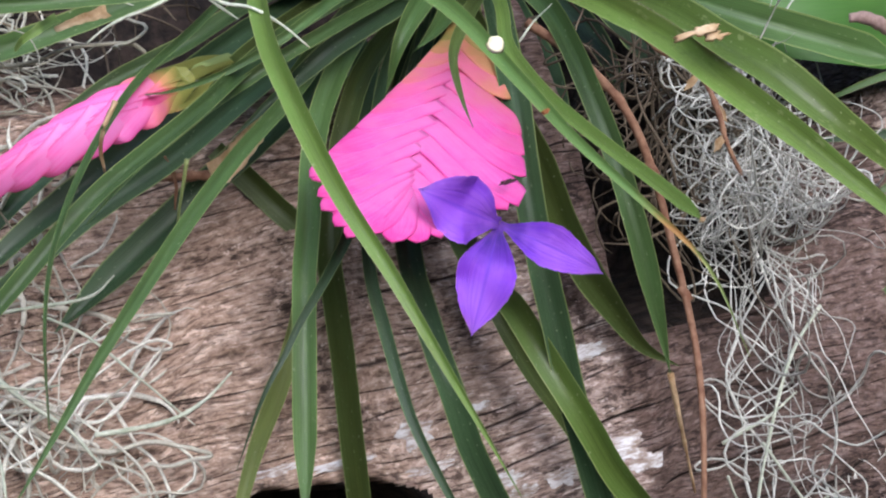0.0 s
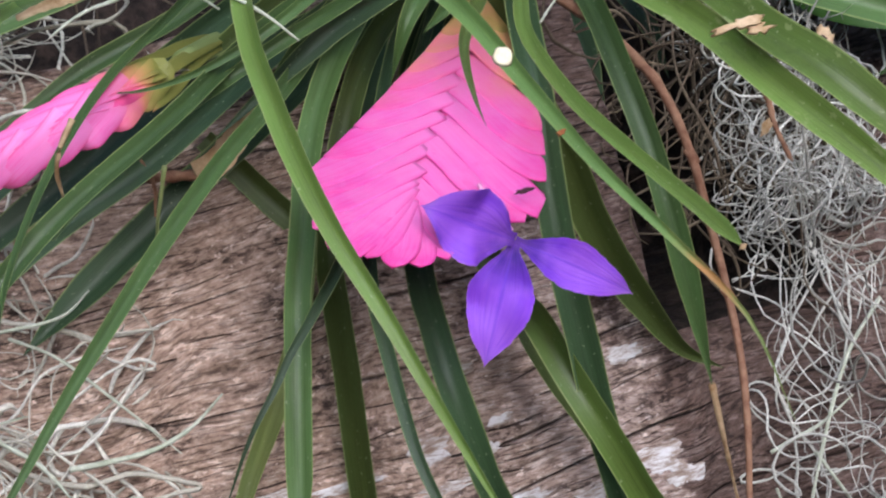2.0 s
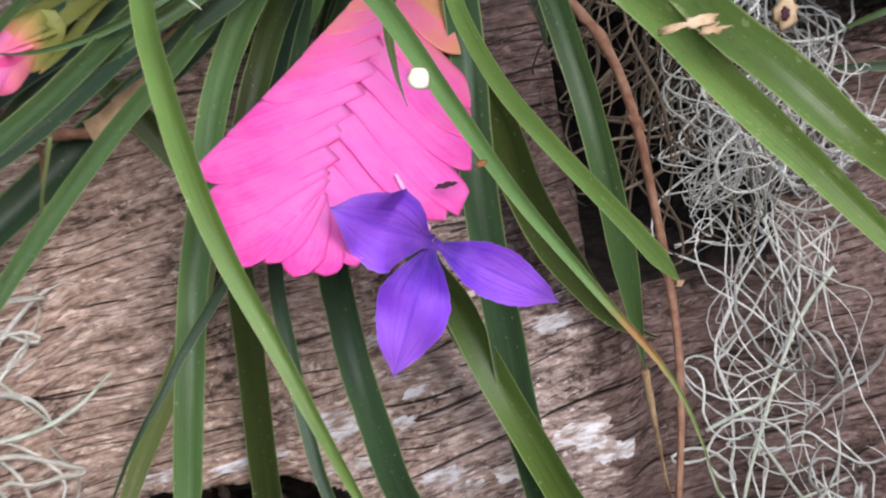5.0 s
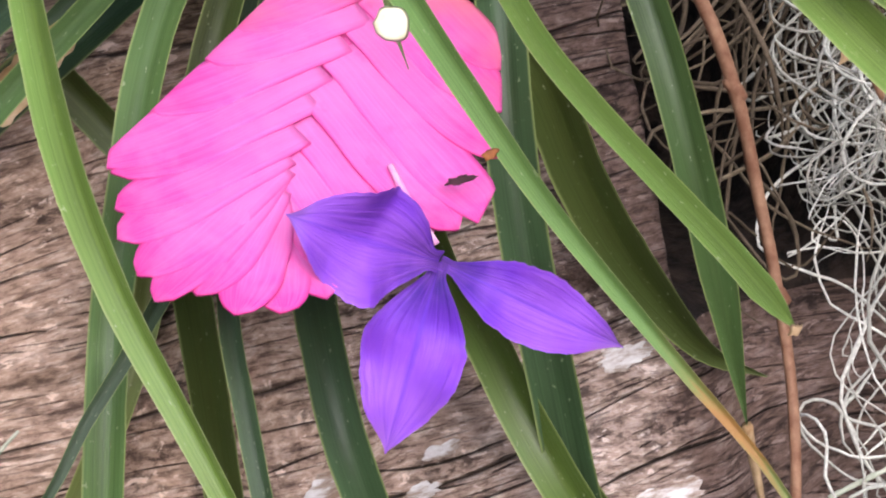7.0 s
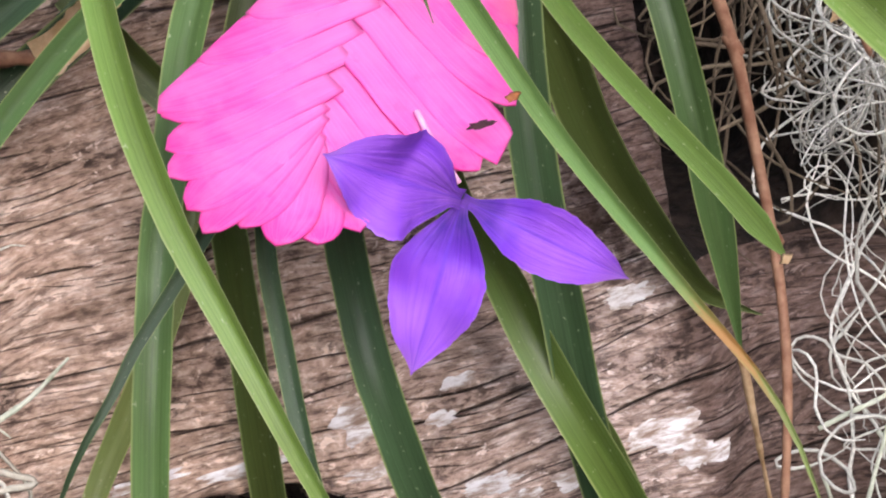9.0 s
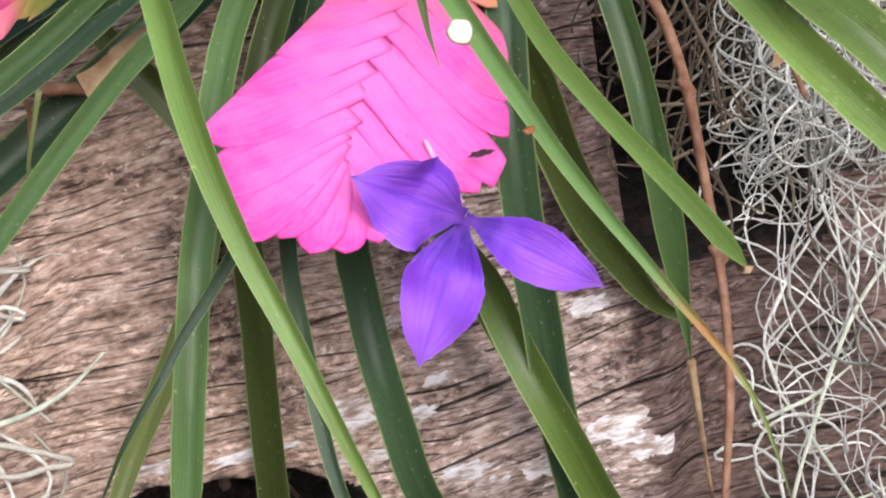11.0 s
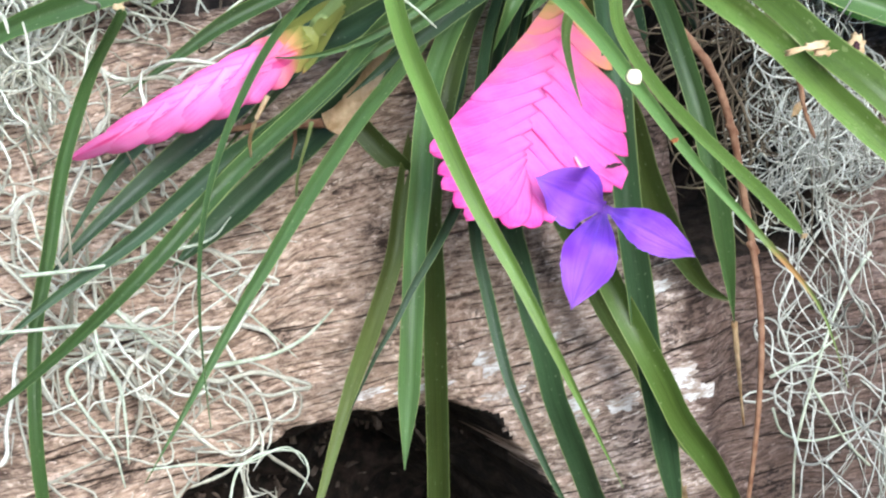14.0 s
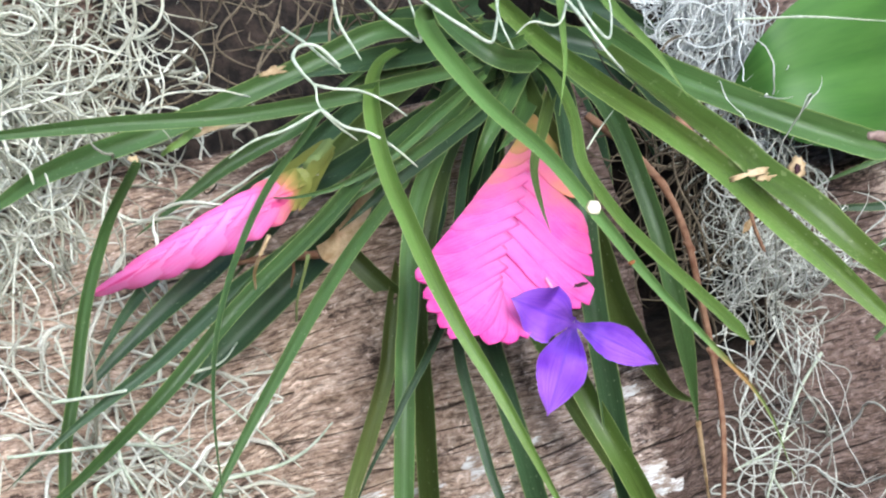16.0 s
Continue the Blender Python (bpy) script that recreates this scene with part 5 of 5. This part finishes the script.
strand([(-0.0402, 0.0472, 0.4250), (-0.0338, 0.0393, 0.4249), (-0.0266, 0.0356, 0.4224), (-0.0214, 0.0333, 0.4206), (-0.0196, 0.0425, 0.4191), (-0.0188, 0.0599, 0.4187)], 0.00065, 9)
strand([(-0.0204, 0.0478, 0.4274), (-0.0191, 0.0322, 0.4273), (-0.0159, 0.0242, 0.4247)], 0.00050, 10)
strand([(-0.0048, 0.0326, 0.4358), (-0.0003, 0.0231, 0.4352), (0.0041, 0.0165, 0.4323), (0.0104, 0.0134, 0.4266)], 0.00065, 11)
strand([(-0.0016, 0.0393, 0.4336), (0.0015, 0.0274, 0.4330), (0.0063, 0.0223, 0.4303), (0.0079, 0.0333, 0.4298), (0.0076, 0.0446, 0.4294)], 0.00050, 12)
strand([(-0.0827, -0.0275, 0.3271), (-0.0762, -0.0239, 0.3260), (-0.0673, -0.0183, 0.3251), (-0.0610, -0.0136, 0.3269), (-0.0558, -0.0074, 0.3300)], 0.00072, 13)
strand([(-0.0940, -0.0157, 0.3491), (-0.0864, -0.0137, 0.3436), (-0.0784, -0.0141, 0.3363), (-0.0703, -0.0155, 0.3291), (-0.0631, -0.0165, 0.3222)], 0.00043, 14)
strand([(-0.1292, -0.0580, 0.3589), (-0.1165, -0.0541, 0.3583), (-0.1057, -0.0448, 0.3526), (-0.0948, -0.0327, 0.3421), (-0.0899, -0.0252, 0.3381)], 0.00058, 15)
strand([(-0.1204, -0.0457, 0.3655), (-0.1065, -0.0364, 0.3615), (-0.0954, -0.0248, 0.3568), (-0.0838, -0.0124, 0.3523), (-0.0804, -0.0040, 0.3521)], 0.00058, 16)
strand([(-0.1074, -0.0335, 0.3450), (-0.1052, -0.0381, 0.3390), (-0.1005, -0.0413, 0.3319), (-0.0986, -0.0455, 0.3253), (-0.0972, -0.0512, 0.3184)], 0.00058, 17)
strand([(-0.1027, -0.0305, 0.3446), (-0.0951, -0.0309, 0.3370), (-0.0875, -0.0299, 0.3299), (-0.0807, -0.0322, 0.3218)], 0.00065, 18)
strand([(-0.1056, -0.0392, 0.3400), (-0.1114, -0.0447, 0.3374), (-0.1074, -0.0480, 0.3305), (-0.1010, -0.0501, 0.3223), (-0.0976, -0.0539, 0.3136)], 0.00058, 19)
strand([(-0.0752, -0.0498, 0.3042), (-0.0738, -0.0433, 0.3111), (-0.0684, -0.0374, 0.3115), (-0.0605, -0.0351, 0.3100), (-0.0582, -0.0377, 0.3071), (-0.0599, -0.0418, 0.3034)], 0.00043, 20)
strand([(-0.0932, -0.0515, 0.3172), (-0.0834, -0.0465, 0.3151), (-0.0733, -0.0423, 0.3120), (-0.0630, -0.0374, 0.3138), (-0.0589, -0.0382, 0.3093)], 0.00043, 21)
strand([(0.0560, 0.0298, 0.2863), (0.0609, 0.0316, 0.2887), (0.0667, 0.0340, 0.2911), (0.0739, 0.0391, 0.2953)], 0.00058, 22)
strand([(0.0801, 0.0553, 0.3096), (0.0725, 0.0427, 0.3040), (0.0667, 0.0281, 0.2884), (0.0643, 0.0192, 0.2719), (0.0676, 0.0144, 0.2467)], 0.00058, 23)
strand([(0.0656, 0.0297, 0.2868), (0.0799, 0.0289, 0.2662), (0.0904, 0.0320, 0.2534), (0.1012, 0.0350, 0.2403)], 0.00050, 24)
strand([(0.0573, 0.0247, 0.2805), (0.0605, 0.0229, 0.2742), (0.0680, 0.0244, 0.2703), (0.0795, 0.0301, 0.2692), (0.0907, 0.0381, 0.2692)], 0.00043, 25)
strand([(0.0464, 0.0844, 0.3998), (0.0540, 0.0851, 0.4003), (0.0668, 0.0882, 0.3996), (0.0905, 0.0972, 0.3941)], 0.00043, 26)


def scar(place, wide, high, mat, name, seed, label, angle=0.0, jag=0.5):
    """A small raised blemish on a leaf, with an uneven outline. angle: degrees from level to its long side."""
    c = np.array(place) + FACE * 0.0012
    x = np.array((1.0, 0, 0))
    y = np.cross(FACE, x)
    a = radians(angle)
    x, y = x * math.cos(a) - y * math.sin(a), x * math.sin(a) + y * math.cos(a)
    n = 30
    w = np.linspace(0, 2 * np.pi, n, endpoint=False)
    r = 1 + jag * (vnoise(np.cos(w) * 2.5 + seed * 5, np.sin(w) * 2.5 + 9) - 0.5) * 2 + jag * (vnoise(np.cos(w) * 7 + seed, np.sin(w) * 7) - 0.5)
    verts, faces = [c + FACE * 0.0002], []
    for k, f in enumerate((0.5, 0.85, 1.0)):
        verts += [c + (x * math.cos(v) * wide * 0.5 + y * math.sin(v) * high * 0.5) * f * s + FACE * (0.0002 - 0.0006 * k * (k > 1)) for v, s in zip(w, r)]
        for i in range(n):
            p, s = 1 + k * n + i, 1 + k * n + (i + 1) % n
            faces.append((0, p, s) if k == 0 else (p - n, p, s, s - n))
    faces.append(tuple(range(1 + 2 * n, 1 + 3 * n))[::-1])
    return mesh_object(name, verts, faces, mat, PLANT, None, True, label)


scar((0.0002, -0.0463, 0.4294), 0.0033, 0.0033, MAT_SCAR, "leaf_scar", 1, "round pale yellow blemish", 0, 0.1)
scar((0.0095, -0.0501, 0.4179), 0.0017, 0.0009, MAT_RUST, "leaf_scar", 2, "rusty orange blemish", -30, 0.3)
scar((0.0402, -0.0075, 0.4137), 0.0068, 0.0017, MAT_PAPER, "leaf_scar", 3, "torn tan blemish", -18, 0.9)
scar((0.0436, -0.0070, 0.4125), 0.0050, 0.0020, MAT_PAPER, "leaf_scar", 13, "torn tan blemish", -5, 0.9)
scar((0.0614, 0.0413, 0.3822), 0.0042, 0.0058, MAT_DEAD, "leaf_scar", 4, "tan hole edge", 0, 0.5)
scar((0.0610, 0.0401, 0.3828), 0.0016, 0.0024, MAT_BITE, "leaf_scar", 5, "dark insect hole", 0, 0.4)
scar((-0.0748, 0.0284, 0.4120), 0.0085, 0.0024, MAT_DEAD, "leaf_scar", 6, "tan dry strip", -20, 0.7)
scar((0.0031, -0.0098, 0.3800), 0.0034, 0.0010, MAT_BITE, "bract_scar", 7, "dark bitten spot", -15, 0.4)

scar((0.0400, -0.0440, 0.3921), 0.0015, 0.0009, MAT_DEAD, "leaf_scar", 8, "dry tan leaf tip", -40, 0.5)
scar((0.0348, 0.0061, 0.2666), 0.0024, 0.0040, MAT_DEAD, "leaf_scar", 9, "torn pale brown leaf tip", 0, 0.7)

# ---- neighbouring plants ----
def broad_leaf_material():
    m, t, b = material("broad_leaf", 0.48, 0.35)
    veins = noise_tex(t, uv(t, 40, 3, 1), 1.0, 2, 0.5)
    cloud = noise_tex(t, uv(t, 5, 16, 1), 1.0, 5, 0.6)
    base = ramp(t, cloud, (0.3, (0.050, 0.130, 0.024)), (0.7, (0.105, 0.225, 0.048)))
    base = mix(t, ramp(t, veins, (0.42, (0.22,) * 3), (0.58, BLACK)), base, (0.08, 0.20, 0.03))
    spots = noise_tex(t, local(t, 1), 130, 2, 0.5)
    base = mix(t, ramp(t, spots, (0.74, BLACK), (0.77, (0.7,) * 3)), base, (0.35, 0.55, 0.22))
    t.links.new(base, b.inputs["Base Color"])
    bump(t, b, veins, 0.08, 0.0005)
    see_through(m, t, b, base, 0.25)
    return m


BROAD = ribbon("broad_leaf", [(0.1505, 0.1743, 0.3457), (0.1123, 0.1263, 0.3674), (0.0818, 0.0963, 0.3790), (0.0619, 0.0869, 0.3783), (0.0510, 0.0936, 0.3704)],
               lambda q: 0.052 * (1 - max(0, (q - 0.45) / 0.55) ** 2.3 * 0.93), broad_leaf_material(), None, fold=0.15, cup=-0.1, thick=0.0008, n=30, m=12, wave=0.03, seed=5)
tagged(BROAD, "large smooth bright green leaf of a neighbouring plant", "leaf")


def grass(pts, w, mat=MAT_LEAF):
    ob = ribbon("grass_blade", pts, lambda q: w * (1 - q ** 2 * 0.9), mat, None, fold=0.4, n=20, m=4, seed=int(w * 1e5))
    return tagged(ob, "thin green grass blade growing behind the log moss", "grass", "grass blades")


grass([(0.1095, 0.0950, 0.3557), (0.0951, 0.0868, 0.3561), (0.0840, 0.0823, 0.3533), (0.0751, 0.0817, 0.3483)], 0.0022)
grass([(0.1105, 0.0877, 0.3442), (0.0967, 0.0825, 0.3424), (0.0841, 0.0813, 0.3416), (0.0735, 0.0840, 0.3386)], 0.0030, MAT_LEAF_DARK)
grass([(0.1059, 0.0930, 0.3280), (0.0957, 0.0850, 0.3231), (0.0863, 0.0801, 0.3160), (0.0786, 0.0766, 0.3099)], 0.0018)
grass([(0.1064, 0.0717, 0.3156), (0.0986, 0.0659, 0.3093), (0.0914, 0.0630, 0.3008), (0.0879, 0.0621, 0.2906)], 0.0014)

# ---- stalks, dead leaves, scars ----
STALK = tube("dry_stalk", [(0.0074, 0.0637, 0.3804), (0.0196, 0.0570, 0.3744), (0.0299, 0.0509, 0.3655), (0.0366, 0.0441, 0.3532), (0.0409, 0.0370, 0.3403), (0.0446, 0.0290, 0.3291), (0.0471, 0.0197, 0.3203), (0.0484, 0.0110, 0.3115), (0.0490, 0.0040, 0.3010), (0.0493, -0.0020, 0.2890), (0.0494, -0.0070, 0.2760)],
             lambda q: 0.0012 - 0.0006 * q, MAT_STALK, None, 7, 46, 0.12, 3)
tagged(STALK, "thin bent reddish-brown dry flower stalk", "stalk")
for c in ((0.0132, 0.0606, 0.3778), (0.0255, 0.0536, 0.3697), (0.0366, 0.0441, 0.3532), (0.0446, 0.0290, 0.3291)):
    c = np.array(c)
    tube("node", [c + np.array((-0.0014, 0.0006, 0.0012)), c, c + np.array((0.0014, -0.0006, -0.0014))], lambda q: 0.0007 + 0.0004 * math.sin(q * math.pi), MAT_STALK, STALK, 7, 7, 0.2, 5)
tube("side_shoot", [(0.0255, 0.0536, 0.3697), (0.0291, 0.0530, 0.3674), (0.0326, 0.0496, 0.3610), (0.0348, 0.0470, 0.3545)], lambda q: 0.0005 - 0.0003 * q, MAT_STALK, STALK, 6, 18, 0.3, 6)
tube("dead_leaf_tip", [(0.0412, 0.0152, 0.3163), (0.0437, 0.0142, 0.3053), (0.0464, 0.0142, 0.2933), (0.0487, 0.0142, 0.2833)], lambda q: 0.0007 - 0.0004 * q, MAT_DEAD, PLANT, 5, 12, 0.5, 4)
ribbon("dead_leaf", [(-0.0457, 0.0356, 0.3759), (-0.0487, 0.0313, 0.3743), (-0.0524, 0.0242, 0.3712), (-0.0563, 0.0178, 0.3685), (-0.06, 0.0135, 0.3669)], lambda q: 0.0034 + 0.0026 * q, MAT_PAPER, PLANT, fold=0.35, cup=0.5, n=24, m=8, ragged=0.25, seed=9, label="papery tan dead leaf")
tube("dead_leaf_vein", [(-0.0579, 0.017, 0.3654), (-0.0647, 0.0148, 0.3662), (-0.0704, 0.0129, 0.3668), (-0.0787, 0.0097, 0.3674), (-0.0868, 0.0059, 0.3676)], lambda q: 0.0013 - 0.0007 * q, MAT_STALK, PLANT, 6, 20, 0.35, 12, label="thin orange-brown dry leaf base")
WITHERED = tube("withered_stem", [(0.0323, 0.0700, 0.3771), (0.0389, 0.0660, 0.3725), (0.0445, 0.0607, 0.3721), (0.0489, 0.0554, 0.3693), (0.0518, 0.0500, 0.3642), (0.0535, 0.0476, 0.3589), (0.0575, 0.0464, 0.3507)], lambda q: 0.0011 - 0.0006 * q, MAT_STALK, None, 7, 34, 0.5, 15)
tagged(WITHERED, "withered brown stem caught in the silvery moss", "dry stem")
for k, (c, d) in enumerate((((0.0425, 0.0622, 0.3722), (0.0040, -0.0010, -0.0012)), ((0.0470, 0.0577, 0.3707), (-0.0030, -0.0015, -0.0035)), ((0.0508, 0.0520, 0.3662), (0.0028, -0.0020, -0.0036)), ((0.0530, 0.0482, 0.3603), (-0.0022, -0.0015, -0.0040)))):
    c, d = np.array(c), np.array(d)
    ribbon("husk", [c, c + d * 0.5 + FACE * 0.0006, c + d], lambda q: 0.0018 * math.sin(math.pi * (0.12 + 0.88 * q)), MAT_DEAD, WITHERED, fold=0.5, n=9, m=4, ragged=0.3, seed=60 + k)
tube("leaf_gall", [(0.0773, 0.0392, 0.3946), (0.0808, 0.0390, 0.3948), (0.0855, 0.0382, 0.3930), (0.0895, 0.0372, 0.3905)], lambda q: 0.0016 * (0.35 + 0.65 * math.sin(math.pi * min(1, 0.15 + q * 0.6))), MAT_GALL, PLANT, 9, 20, 0.25, 17, label="mauve-brown dried roll on a leaf")


# ---- crumbs of rotten wood in the hollow ----
def debris():
    rng = np.random.RandomState(21)
    verts, faces = [], []
    for k in range(420):
        s, th = rng.uniform(-0.12, 0.002), rng.uniform(-20, 31)
        c = log_place(np.array([s]), np.array([th]), np.array([float(log_height(np.array([s]), np.array([th]))[0]) + 0.001]))[0]
        a, d = rng.randn(3), rng.randn(3)
        a /= np.linalg.norm(a)
        d -= a * (a @ d)
        d /= np.linalg.norm(d)
        e = np.cross(a, d)
        l, w, h = 0.0006 + 0.004 * rng.rand() ** 3, 0.0005 + 0.0012 * rng.rand() ** 2, 0.0003 + 0.0007 * rng.rand()
        n = len(verts)
        for x in (-1, 1):
            for y in (-1, 1):
                for z in (-1, 1):
                    verts.append(c + (a * x * l + d * y * w + e * z * h) * (0.25 + 0.7 * rng.rand()))
        faces += [(n, n + 1, n + 3, n + 2), (n + 4, n + 6, n + 7, n + 5), (n, n + 4, n + 5, n + 1), (n + 2, n + 3, n + 7, n + 6), (n, n + 2, n + 6, n + 4), (n + 1, n + 5, n + 7, n + 3)]
    ob = mesh_object("wood_debris", verts, faces, MAT_DEBRIS, None, None, False)
    return tagged(ob, "crumbs of rotten wood lying in the hollow", "debris", kind="stuff")


debris()


# ---- dried scraps among the leaves ----
ribbon("dry_scrap", [(-0.0913, 0.0141, 0.4041), (-0.0945, 0.0088, 0.4039), (-0.0975, 0.0078, 0.4021), (-0.1000, 0.0098, 0.3982)], lambda q: 0.0022 * (1 - 0.7 * q * q), MAT_LEAF_LIME, PLANT, fold=0.4, n=14, ragged=0.3, seed=41, label="yellowed leaf scrap")
ribbon("dry_scrap", [(-0.0830, 0.0272, 0.3994), (-0.0873, 0.0206, 0.4007), (-0.0925, 0.0167, 0.4000)], lambda q: 0.0030 * (1 - 0.6 * q), MAT_DEAD, PLANT, fold=0.5, n=14, ragged=0.4, seed=42, label="papery tan leaf scrap")
ribbon("dry_scrap", [(-0.0692, 0.0015, 0.3781), (-0.0670, 0.0026, 0.3722), (-0.0676, 0.0034, 0.3643)], lambda q: 0.0013 * (1 - 0.7 * q), MAT_STALK, PLANT, fold=0.5, n=12, ragged=0.4, seed=43, label="brown withered leaf scrap")
tube("dry_fibre", [(-0.0705, -0.0414, 0.4141), (-0.0724, -0.0446, 0.4104), (-0.0735, -0.0443, 0.4053), (-0.0733, -0.0430, 0.3999)], lambda q: 0.0006 - 0.0003 * q, MAT_DEAD, PLANT, 5, 14, 0.3, 44)
tube("dry_fibre", [(-0.0631, -0.0051, 0.3815), (-0.0641, -0.0061, 0.3759), (-0.0655, -0.0061, 0.3678), (-0.0657, -0.0044, 0.3601)], lambda q: 0.0005 - 0.0002 * q, MAT_LEAF_OLIVE, PLANT, 5, 14, 0.2, 45)
scar((-0.1038, -0.0125, 0.4123), 0.0026, 0.0020, MAT_DEAD, "leaf_scar", 14, "dry brown break at the leaf end", 0, 0.4)
strand([(0.0054, 0.0322, 0.3911), (0.0083, 0.0378, 0.3930), (0.0126, 0.0476, 0.3929)], 0.00032, 27)
strand([(-0.0028, 0.0379, 0.4312), (-0.0061, 0.0244, 0.4320), (-0.0123, 0.0226, 0.4336), (-0.0157, 0.0204, 0.4315)], 0.00045, 28)
ribbon("torn_tip", [(0.0324, 0.0029, 0.2737), (0.0351, 0.0036, 0.2679), (0.0374, 0.0044, 0.2623), (0.0395, 0.0050, 0.2563)], lambda q: 0.0022 * (1 - 0.6 * q), MAT_DEAD, PLANT, fold=0.5, n=12, ragged=0.5, seed=46, label="torn dry tan leaf tip")
